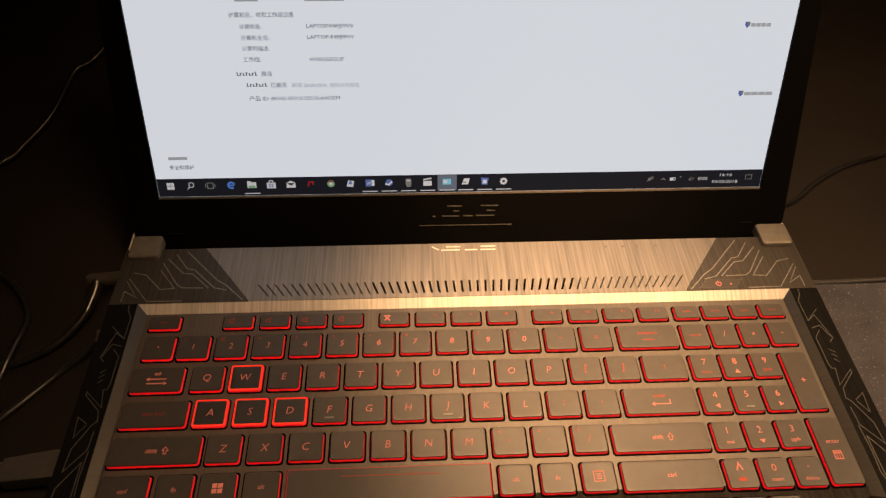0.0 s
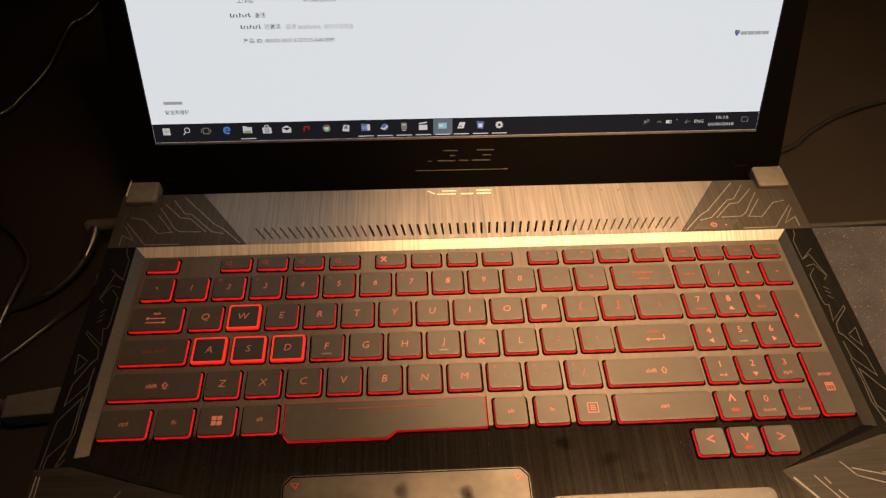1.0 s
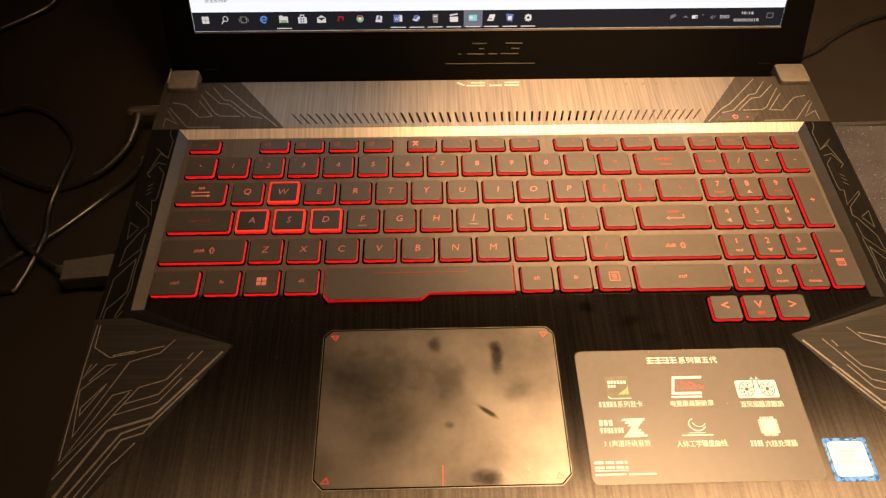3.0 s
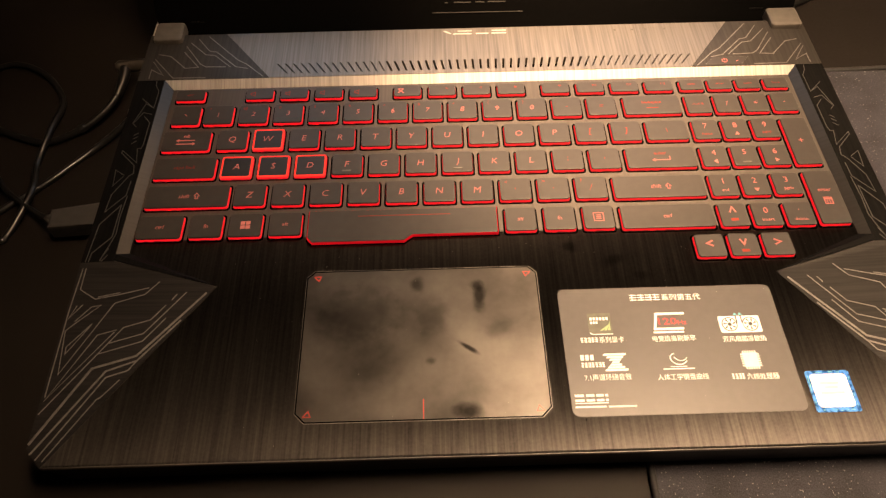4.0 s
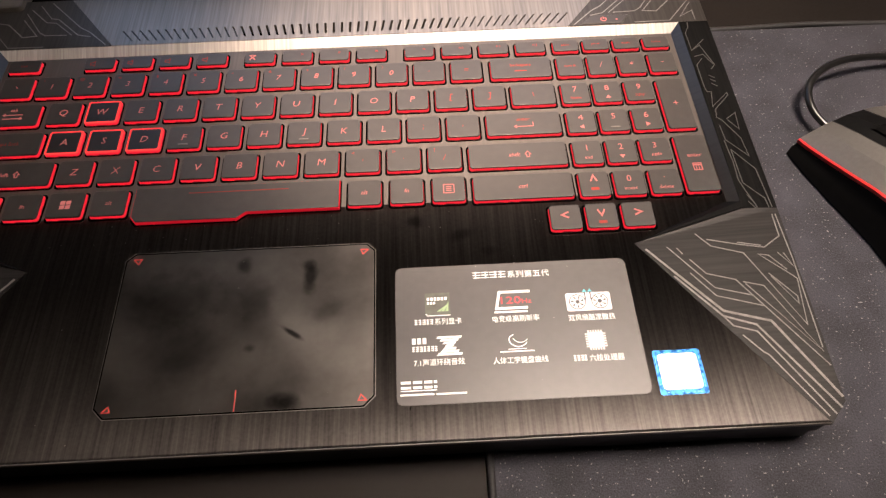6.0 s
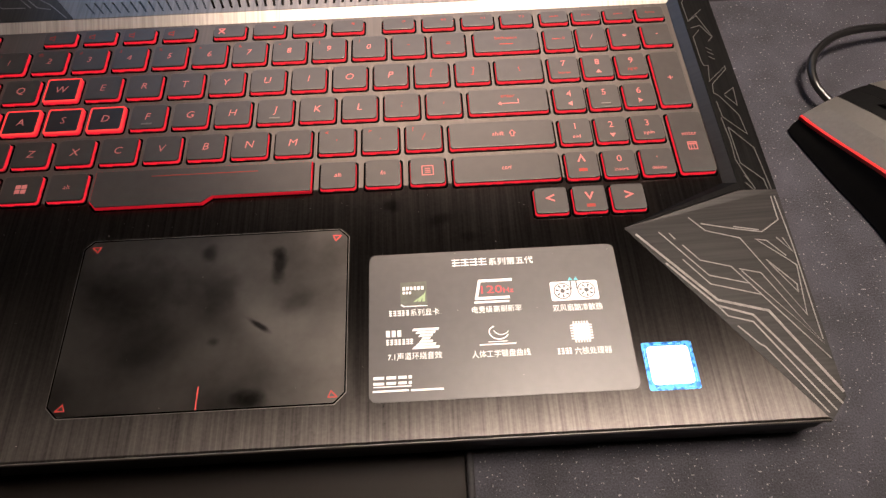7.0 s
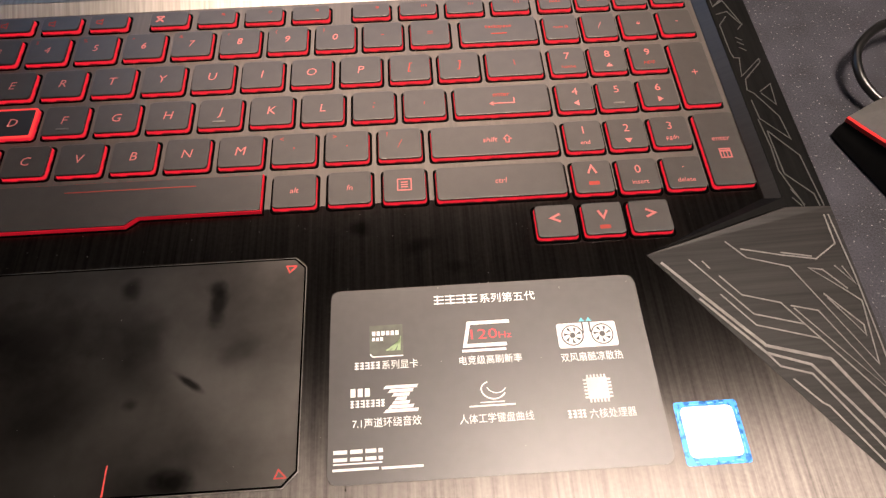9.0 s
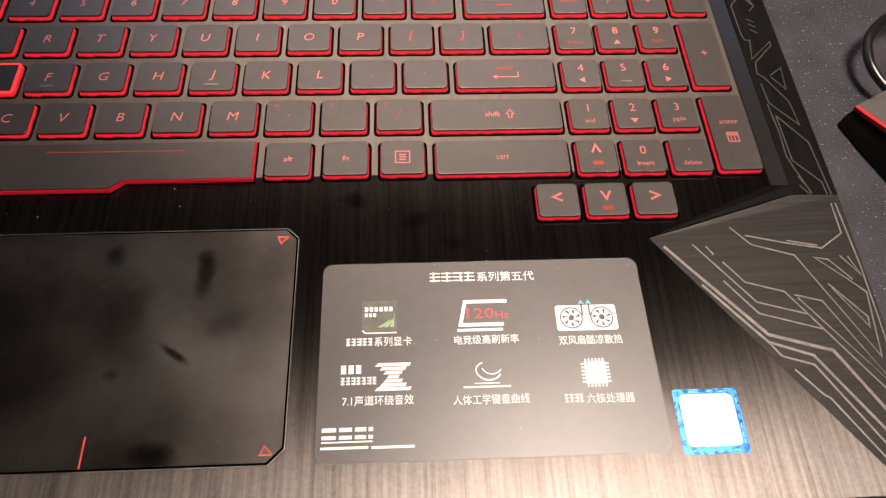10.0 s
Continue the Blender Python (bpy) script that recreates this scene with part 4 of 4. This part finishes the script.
def lid():
    shell = [(-190, -33), (191.5, -33), (191.5, -18), (179.5, 198), (174, 203), (-173, 203), (-178.5, 198), (-190, -18)]
    bm = prism(shell, -0.0075, -0.0012)
    top = part("lid", bm, body_black, laptop, "black display lid leaning back", place=LID)
    frame_pts = [(-171.6, -0.6), (172.4, -0.6), (172.4, 193.6), (-171.6, 193.6)]
    bm = bmesh.new()
    outer = [(-189.5, -32.5), (191, -32.5), (178.5, 202), (-177.5, 202)]
    for i in range(4):
        j = (i + 1) % 4
        prism([outer[i], outer[j], frame_pts[j], frame_pts[i]], -0.0013, 0.0006, bm)
    part("bezel", bm, bezel_black, top, "matt black display bezel")
    # Grey strip: the highlight on the bezel's lower edge is in its colour.
    part("bezel_lip", prism(rect(-171.4, 172.2, -1.0, -0.1), -0.0010, 0.0009), hinge_grey, top, "thin lip under the display, its highlight put in as grey metal")
    for x in (-166, 168):
        part("bezel_stop", prism(rounded(x - 4, x + 4, -22.6, -21.9, 0.3, 2), 0.0004, 0.0010), body_black, top)
    # emblem on the bezel: only its lit strokes, built as plain dashes
    for x0, x1, y in ((-10, -1.5, -8.2), (9.5, 19.6, -8.2), (-6, -3, -11.3), (13, 18, -11.3), (-18.4, -16.6, -14.4), (-13, -3, -14.4), (-0.5, 5, -14.4), (7, 17.5, -14.4)):
        part("emblem_glint", stroke([(x0, y), (x1, y - 0.15)], 0.55, 0.0007, 0.0003), etched_dim, top, "thin pale dash standing for a lit stroke of the emblem")
    part("emblem_line", stroke([(-26, -20.2), (28, -20.4)], 0.4, 0.0007, 0.0003), etched_dim, top)
    disp = part("display", prism(rect(-171.5, 172.3, -0.1, 193.5), -0.0012, -0.0006), page_white, laptop, "lit display with a white settings page", place=LID)
    z = -0.00055

    def patch(pts, mat, up=0.0, name="icon"):
        return part(name, prism(pts, z - 0.00004, z + 0.00004 + up), mat, disp)

    def curve(pts, w, mat, up=0.00004):
        return part("icon", stroke(pts, w, z + up + 0.00003, 0.00004), mat, disp)

    def words(s, x, y, size, mat=ink_dark, x1=None, align="LEFT", up=0.0001):
        lettering(s, x, y, size, z + up, mat, disp, width=(x1 - x) if x1 else None, align=align, name="text")

    patch(rect(-171.4, 172.2, 0.0, 10.6), bar_black, name="taskbar")
    U = 0.00008
    Y = 6.3
    for dx in (-2, 0.1):
        for dy in (-2, 0.1):
            patch(rect(-164.3 + dx, -164.3 + dx + 1.9, Y + dy, Y + dy + 1.9), icon_white, U)
    ringpts = lambda cx, cy, r, n=12: [(cx + r * math.cos(6.2832 * i / n), cy + r * math.sin(6.2832 * i / n)) for i in range(n + 1)]
    curve(ringpts(-152.8, Y + 0.6, 1.4), 0.4, icon_white, U), curve([(-153.8, Y - 0.4), (-155.2, Y - 2)], 0.5, icon_white, U)
    curve([(-144, Y - 1.6), (-140.9, Y - 1.6), (-140.9, Y + 1.6), (-144, Y + 1.6), (-144, Y - 1.6)], 0.4, icon_dim, U)
    curve([(-145, Y - 1), (-145, Y + 1)], 0.4, icon_dim, U), curve([(-139.9, Y - 1), (-139.9, Y + 1)], 0.4, icon_dim, U)
    arc = [(-130.8 + 1.7 * math.cos(a), Y + 1.7 * math.sin(a)) for a in np.linspace(0.2, 5.4, 14)]
    curve(arc, 1.0, icon_blue, U), curve([(-132, Y), (-129.2, Y)], 0.8, icon_blue, U)
    patch(rect(-122, -117, Y - 1.8, Y + 1.6), icon_white, U), patch(rect(-121.4, -117.6, Y - 1.8, Y - 0.4), icon_green, U * 1.5), patch(rect(-122, -119.8, Y + 1.6, Y + 2.2), icon_white, U)
    patch(rect(-111.2, -106.2, Y - 2.2, Y + 1.2), icon_white, U), curve([(-109.8, Y + 1), (-109.6, Y + 2.4), (-107.8, Y + 2.4), (-107.6, Y + 1)], 0.5, icon_white, U)
    for dx in (-1.2, 0.2):
        for dy in (-1.6, -0.3):
            patch(rect(-108.7 + dx, -108.7 + dx + 0.9, Y + dy, Y + dy + 0.9), icon_navy, U * 1.5)
    patch([(-100.2, Y - 2), (-95.2, Y - 2), (-95.2, Y + 0.8), (-97.7, Y + 2.2), (-100.2, Y + 0.8)], icon_white, U), patch([(-100, Y + 0.8), (-95.4, Y + 0.8), (-97.7, Y - 0.8)], bar_black, U * 1.5)
    curve([(-88.2, Y - 1.4), (-87.6, Y + 1.2), (-85.2, Y + 1.2), (-85.4, Y - 0.6)], 0.8, icon_red, U)
    patch(ringpts(-75.4, Y, 2.1)[:-1], icon_green, U), patch([(-77.3, Y + 0.8), (-73.5, Y + 0.8), (-75.4, Y + 2.1)], icon_red, U * 1.4), patch(ringpts(-75.4, Y, 0.9)[:-1], icon_white, U * 1.8)
    patch([(-66.8, Y - 1.8), (-63, Y - 2.2), (-62.4, Y + 1.4), (-65.6, Y + 1.8)], icon_white, U), patch([(-65.8, Y - 0.4), (-63.6, Y - 0.6), (-64, Y + 2.2)], icon_navy, U * 1.5)
    patch(rect(-53, -51, Y - 1.8, Y + 1.8), icon_white, U), patch(rect(-56, -52.6, Y - 2.1, Y + 2.1), icon_navy, U * 1.5), curve([(-55.4, Y + 0.9), (-54.8, Y - 1), (-54.2, Y + 0.6), (-53.6, Y - 1), (-53, Y + 0.9)], 0.3, icon_white, U * 2)
    patch(ringpts(-42.7, Y, 2.0)[:-1], icon_navy, U), curve([(-45, Y - 0.6), (-43, Y - 1.2), (-41, Y + 0.8)], 0.9, icon_white, U * 1.5)
    patch(rect(-33.4, -30.2, Y - 1.6, Y + 2.2), icon_dim, U), curve([(-33, Y - 2.2), (-30.6, Y - 2.2)], 0.4, icon_white, U), curve([(-32.8, Y + 1), (-30.8, Y + 1)], 0.6, icon_white, U * 1.5)
    patch(rect(-23.4, -18.6, Y - 2.2, Y + 0.7), icon_white, U), patch([(-23.4, Y + 1.1), (-18.8, Y + 1.9), (-18.9, Y + 2.6), (-23.5, Y + 1.8)], icon_white, U)
    patch(rect(-15.3, -4.4, 1.2, 10.4), tab_grey, U * 0.5), patch(rect(-12.4, -7.6, Y - 1.7, Y + 1.7), icon_cyan, U), patch(rect(-12, -9.8, Y - 0.6, Y + 0.8), icon_white, U * 1.5)
    patch([(-1.6, Y - 1.8), (2, Y - 1.8), (2.6, Y + 0.4), (3, Y + 1.8), (-0.2, Y + 1.8)], icon_white, U), patch(rect(-0.8, 1, Y - 1, Y - 0.2), icon_dim, U * 1.5)
    patch([(9.8, Y - 2), (13, Y - 2.4), (13.8, Y + 1.8), (9.4, Y + 2.2)], icon_navy, U), patch(rect(10.4, 12.6, Y - 1.4, Y + 0.8), icon_white, U * 1.5)
    gear = [(22.3 + (2.3 if i % 4 < 2 else 1.7) * math.cos(6.2832 * i / 32), Y - 0.2 + (2.3 if i % 4 < 2 else 1.7) * math.sin(6.2832 * i / 32)) for i in range(32)]
    patch(gear, icon_white, U), patch(ringpts(22.3, Y - 0.2, 0.8)[:-1], bar_black, U * 1.5)
    for x in (-119.6, -53.5, -42.7, -31.9, -21, -9.9, 0.8, 11.7, 22.5):
        patch(rect(x - 4.3, x + 4.3, 1.0, 1.5), icon_white, U, "running_bar")
    Y = 5.6
    curve([(105.6, Y - 1.2), (106.6, Y + 0.2), (107.4, Y - 0.8)], 0.4, icon_dim, U), curve(ringpts(108, Y + 0.9, 0.7, 8), 0.35, icon_dim, U), curve(ringpts(106.5, Y + 0.4, 0.6, 8), 0.3, icon_dim, U)
    curve([(113.4, Y - 0.4), (114.7, Y + 0.5), (116, Y - 0.4)], 0.4, icon_dim, U)
    patch(rect(118.6, 121.8, Y - 0.9, Y + 0.9), icon_white, U), patch(rect(120.6, 121.5, Y - 0.5, Y + 0.5), bar_black, U * 1.5)
    patch(rect(124.4, 125.2, Y + 0.9, Y + 1.5), icon_dim, U)
    curve([(129.4, Y - 0.5), (130, Y - 0.5), (130.8, Y + 1.1), (130.8, Y - 1.1), (130, Y - 0.5)], 0.3, icon_dim, U), curve([(131.6, Y - 0.4), (132.6, Y + 0.4)], 0.3, icon_dim, U)
    words("ENG", 135.2, 5.6, 2.6, icon_white, 140.4, up=0.0002)
    words("16:16", 147.6, 7.7, 2.5, icon_white, 154.6, up=0.0002), words("03/05/2018", 143.6, 3.6, 2.5, icon_white, 158.4, up=0.0002)
    curve([(162.8, Y - 0.8), (166.4, Y - 0.8), (166.4, Y + 1.8), (162.8, Y + 1.8), (162.8, Y - 0.9)], 0.3, icon_dim, U)
    # the page's text
    S = 2.75
    bar = lambda x0, x1, y, h=1.7, mat=ink_dark: patch(rect(x0, x1, y - h / 2, y + h / 2), mat, name="text_bar")

    def marks(x0, x1, y, n, mat):
        w = (x1 - x0) / n
        for i in range(n):
            h = 2.0 if i % 3 == 0 else 1.4
            patch(rect(x0 + i * w, x0 + i * w + w * 0.34, y - 0.95, y - 0.95 + h), mat, name="text_bar")
            patch(rect(x0 + i * w + w * 0.34, x0 + (i + 1) * w - w * 0.2, y + (0.3 if i % 2 else -0.9), y + (0.6 if i % 2 else -0.6)), mat, name="text_bar")
    bar(-116.2, -104.6, 104.4, 1.5, ink_soft), bar(-81.7, -62, 104.4, 1.5, ink_soft)
    words("计算机名、域和工作组设置", -120, 97.3, S, ink_dark, -87.6)
    for s, y, x1 in (("计算机名:", 91.6, -104.4), ("计算机全名:", 86.1, -101), ("计算机描述:", 80.8, -101.6), ("工作组:", 75.3, -106.6)):
        words(s, -115.4, y, S, ink_dark, x1)
    for y in (91.4, 86.0):
        words("LAPTOP-F4PJFPVV", -81.7, y, S, ink_dark, -57.8)
    words("WORKGROUP", -81.7, 75.1, S, ink_dark, -63.8)
    marks(-119.8, -108.8, 67.9, 7, ink_dark), words("激活", -107.2, 67.9, S, ink_dark, -101.6)
    marks(-115.2, -104.2, 62.1, 7, ink_dark), words("已激活", -102.8, 62.0, S, ink_dark, -94.6)
    words("阅读", -91.8, 61.9, S, ink_soft, -86.4), marks(-85.2, -73.2, 61.7, 9, ink_soft), words("软件许可条款", -71.8, 61.6, S, ink_soft, -56.6)
    words("产品 ID: 00342-35013-33515-AAOEM", -114.8, 55.0, S, ink_dark, -67.2)
    bar(-162.8, -152.6, 22.4, 1.6, ink_soft), words("安全和维护", -162.8, 17.3, S, ink_dark, -149.8)
    for x0, x1, y in ((147, 159.8, 90.7), (150.4, 168.3, 54.6)):
        patch([(x0 - 1.2, y + 1.6), (x0 + 1.4, y + 1.6), (x0 + 1.4, y), (x0 + 0.1, y - 1.7), (x0 - 1.2, y)], icon_navy, U)
        patch(rect(x0 + 0.1, x0 + 1.4, y, y + 1.6), icon_dim, U * 1.5)
        for i in range(4):
            w = (x1 - x0 - 2) / 4
            bar(x0 + 2 + i * w, x0 + 1.7 + (i + 1) * w, y, 1.8, ink_soft)


lid()


def dust():
    rng = random.Random(11)
    bm = bmesh.new()
    for i in range(70):
        if i < 40:
            x, y, z = rng.uniform(-120, 150), rng.uniform(88.5, 104), FLOOR
        else:
            x, y, z = rng.uniform(-110, 120), rng.uniform(4, 80), FLOOR + 0.0003
        if 92 < x < 142 and y > 84:
            continue
        q, a = rng.uniform(0.06, 0.16), rng.uniform(0, 3)
        pts = [(x + q * math.cos(a + k * 2.1) * (1.6 if k == 0 else 1), y + q * math.sin(a + k * 2.1)) for k in range(3)]
        prism(pts, z - 0.00002, z + 0.0002, bm)
    tagged(part("dust", bm, dust_grey), "pale dust specks lying on the laptop's deck", "dust", kind="stuff")


dust()

# ---- cables and plugs beside the laptop ----
def power_cable():
    c = tagged(new("power_cable"), "black power cable with a right-angled barrel plug in the laptop's side", "cable")
    c.location = (-0.23, 0.2, 0)
    at = Matrix.Translation((0.23, -0.2, 0))
    part("plug", tube([(-0.2142, 0.2405, 0.0145), (-0.208, 0.2412, 0.0145), (-0.1905, 0.2424, 0.0145)], lambda s: 0.0036 if s > 0.12 else 0.0026, 14), barrel_grey, c, "grey-brown barrel plug", True, at)
    part("strain_relief", tube([(-0.2085, 0.2395, 0.0143), (-0.2088, 0.232, 0.0125), (-0.2112, 0.220, 0.0098)], lambda s: 0.0034 - 0.0012 * s, 12), cable_black, c, "", True, at)
    part("cord", tube([(-0.2108, 0.2215, 0.0100), (-0.2175, 0.2115, 0.0068), (-0.2288, 0.2010, 0.0042), (-0.2471, 0.1935, 0.0020), (-0.265, 0.198, 0.0020), (-0.2850, 0.208, 0.0020), (-0.32, 0.228, 0.0020), (-0.40, 0.25, 0.002)], 0.0020, 10), cable_black, c, "", True, at)
    part("tie", tube([(-0.2270, 0.2024, 0.0046), (-0.2300, 0.2002, 0.0041)], 0.0025, 10), cable_black, c, "", True, at)


def usb_cable():
    c = tagged(new("usb_cable"), "dark grey USB plug and thin black cable in the laptop's side", "cable")
    bm = prism([(-222.5, 124.8), (-198, 126.4), (-191, 127.5), (-191, 138), (-200, 140.4), (-223.6, 136.6)], 0.0045, 0.0135, bevel=0.0016)
    part("plug", bm, plug_grey, c, "matt dark grey plug body")
    part("sleeve", tube([(-0.221, 0.1308, 0.0088), (-0.227, 0.1345, 0.0080)], 0.0026, 10), plug_grey, c, "", True)
    part("cord", tube([(-0.226, 0.134, 0.0080), (-0.239, 0.1425, 0.0050), (-0.254, 0.1535, 0.0056), (-0.266, 0.1665, 0.0020), (-0.275, 0.179, 0.0020), (-0.284, 0.200, 0.0020), (-0.31, 0.24, 0.002), (-0.38, 0.29, 0.002)], 0.0014, 8), cable_black, c, "", True)


def data_cable():
    c = tagged(new("network_cable"), "black cable from the laptop's side across the desk", "cable")
    part("plug", prism([(-200, 200.4), (-189, 203), (-189, 211), (-201, 208)], 0.006, 0.0125, bevel=0.001), plug_grey, c)
    part("cord", tube([(-0.1995, 0.2045, 0.009), (-0.2075, 0.197, 0.0055), (-0.2206, 0.1855, 0.0019), (-0.2385, 0.1640, 0.0019), (-0.2520, 0.1512, 0.0019), (-0.2625, 0.1415, 0.0019), (-0.30, 0.110, 0.0019), (-0.36, 0.08, 0.0019)], 0.0018, 10), cable_black, c, "", True)


def loose_cable(name, label, pts, r):
    ob = tagged(part(name, tube(pts, r, 10), cable_black, smooth=True), label, "cable")
    return ob


power_cable()
usb_cable()
data_cable()
# Thin black tube laid along the dark arcs on the desk.
loose_cable("dark_loop", "black tube looping over the dark desk", [(-0.40, 0.24, 0.0018), (-0.33, 0.249, 0.0018), (-0.3012, 0.2554, 0.0018), (-0.2848, 0.2600, 0.0018), (-0.2636, 0.2490, 0.0018), (-0.2476, 0.2262, 0.0018), (-0.2455, 0.199, 0.0058), (-0.2485, 0.177, 0.0018), (-0.243, 0.155, 0.0054), (-0.2498, 0.1286, 0.0018), (-0.2576, 0.1253, 0.0018), (-0.32, 0.118, 0.0018)], 0.0017)
loose_cable("monitor_cable", "black cable behind the laptop on the desk", [(-0.26, 0.62, 0.0022), (-0.272, 0.52, 0.0022), (-0.2801, 0.4748, 0.0022), (-0.2903, 0.4575, 0.0022), (-0.2909, 0.4054, 0.0022), (-0.2992, 0.3714, 0.0022), (-0.3082, 0.3542, 0.0022), (-0.36, 0.31, 0.0022)], 0.0022)
loose_cable("thin_cable", "thin black cable behind the laptop on the desk", [(0.16, 0.282, 0.002), (0.2187, 0.3018, 0.002), (0.2429, 0.3189, 0.002), (0.2696, 0.3352, 0.002), (0.3078, 0.3490, 0.002), (0.40, 0.37, 0.002), (0.6, 0.40, 0.002)], 0.0018)


# ---- mouse ----
def mouse():
    m = tagged(new("computer_mouse"), "grey and black gaming mouse with red side stripe on mat", "mouse")
    m.matrix_world = Matrix.Translation((0.2195, 0.1425, 0.002)) @ Matrix.Rotation(radians(20.5), 4, "Z")
    # stations from front to back: position, edge height, crest rise, left inset, width
    stations = [(0, 10.5, 5.5, 1.5, 62), (-6, 12, 7, 1.2, 62.5), (-16, 14.8, 8.5, 1.0, 63), (-30, 19, 9, 1.0, 63), (-44, 23, 9, 1.5, 62.5), (-60, 26, 8.5, 2, 63), (-80, 26, 8, 0, 66), (-100, 20, 7, 2, 64), (-114, 12, 5, 9, 50)]

    def section(i, u):
        v, h, crest, inset, width = stations[i]
        w = width / 2
        f = [(inset, 1.0), (inset + 0.6, h * 0.55), (inset + 3.6, h - 2.6), (inset + 2.6, h - 2.4), (inset + 2.2, h - 0.2), (inset + 3.2, h + 0.3), (inset + 12, h + crest * 0.62), (inset + 20, h + crest * 0.9), (inset + 21, h + crest * 0.86), (w, h + crest * 1.05)]
        x, z = f[u]
        return x, v, z

    def strip(name, u0, u1, mat, label=""):
        for flip in (False, True):
            bm = bmesh.new()
            grid = []
            for i in range(len(stations)):
                row = []
                for u in range(u0, u1 + 1):
                    x, y, z = section(i, u)
                    row.append(bm.verts.new(((62 - x if flip else x) * MM, y * MM, z * MM)))
                grid.append(row)
            for a, b in zip(grid, grid[1:]):
                for k in range(len(a) - 1):
                    bm.faces.new((a[k], a[k + 1], b[k + 1], b[k]))
            part(name, bm, mat, m, label, u1 - u0 > 2 or name == "side_wall")
    strip("side_wall", 0, 3, mouse_black)
    strip("red_stripe", 3, 5, mouse_red, "glossy red side stripe")
    strip("button_plate", 5, 7, mouse_silver, "grey metallic button plate")
    strip("centre_shell", 7, 9, mouse_black)
    for i in (0, len(stations) - 1):
        bm = bmesh.new()
        ring = [section(i, u) for u in range(10)]
        ring = ring + [(62 - x, y, z) for x, y, z in ring[::-1]]
        bm.faces.new([bm.verts.new((x * MM, y * MM, z * MM)) for x, y, z in ring])
        part("end_wall", bm, mouse_black, m)
    bm = bmesh.new()
    for i in range(20):
        a0, a1 = 6.2832 * i / 20, 6.2832 * (i + 1) / 20
        q = [bm.verts.new((x * MM, (-22 + 9 * math.cos(a)) * MM, (17 + 9 * math.sin(a)) * MM)) for x, a in ((27, a0), (35, a0), (35, a1), (27, a1))]
        bm.faces.new(q)
    part("scroll_wheel", bm, rim_black, m)
    inv = m.matrix_world.inverted()
    pts = [(0.2475, 0.1475, 0.009), (0.2400, 0.1560, 0.0105), (0.2362, 0.1665, 0.013), (0.2400, 0.1790, 0.015), (0.2560, 0.1915, 0.015), (0.282, 0.1985, 0.012), (0.33, 0.203, 0.0045), (0.42, 0.21, 0.0045)]
    part("cord", tube([inv @ Vector(p) for p in pts], 0.0019, 10), cable_black, m, "black mouse cable", True)


mouse()

# unseen pendants added round the three lights; back and spot ones are invented
def pendant(at, radius):
    thing = tagged(new("added_pendant"), "unseen pendant added round a light, with a plain black metal shade", "lamp", "pendant lamps over the desk")
    thing.location = (at.x, at.y, 1.9)
    home = Matrix.Translation((-at.x, -at.y, -1.9))
    bm, rings = bmesh.new(), []
    for r, z in ((0.03, 0.16), (0.05, 0.15), (radius, 0.012)):
        rings.append([bm.verts.new((at.x + r * math.cos(6.2832 * k / 24), at.y + r * math.sin(6.2832 * k / 24), at.z + z)) for k in range(24)])
    for a, b in zip(rings, rings[1:]):
        for k in range(24):
            bm.faces.new((a[k], a[(k + 1) % 24], b[(k + 1) % 24], b[k]))
    bm.faces.new(rings[0])
    part("shade", bm, body_black, thing, place=home)
    part("flex", tube([(at.x, at.y, at.z + 0.16), (at.x, at.y, 1.9)], 0.003, 8), cable_black, thing, place=home)


pendant(LAMP, 0.17)
pendant(FILL_BACK, 0.19)
pendant(FILL_SPOT, 0.08)
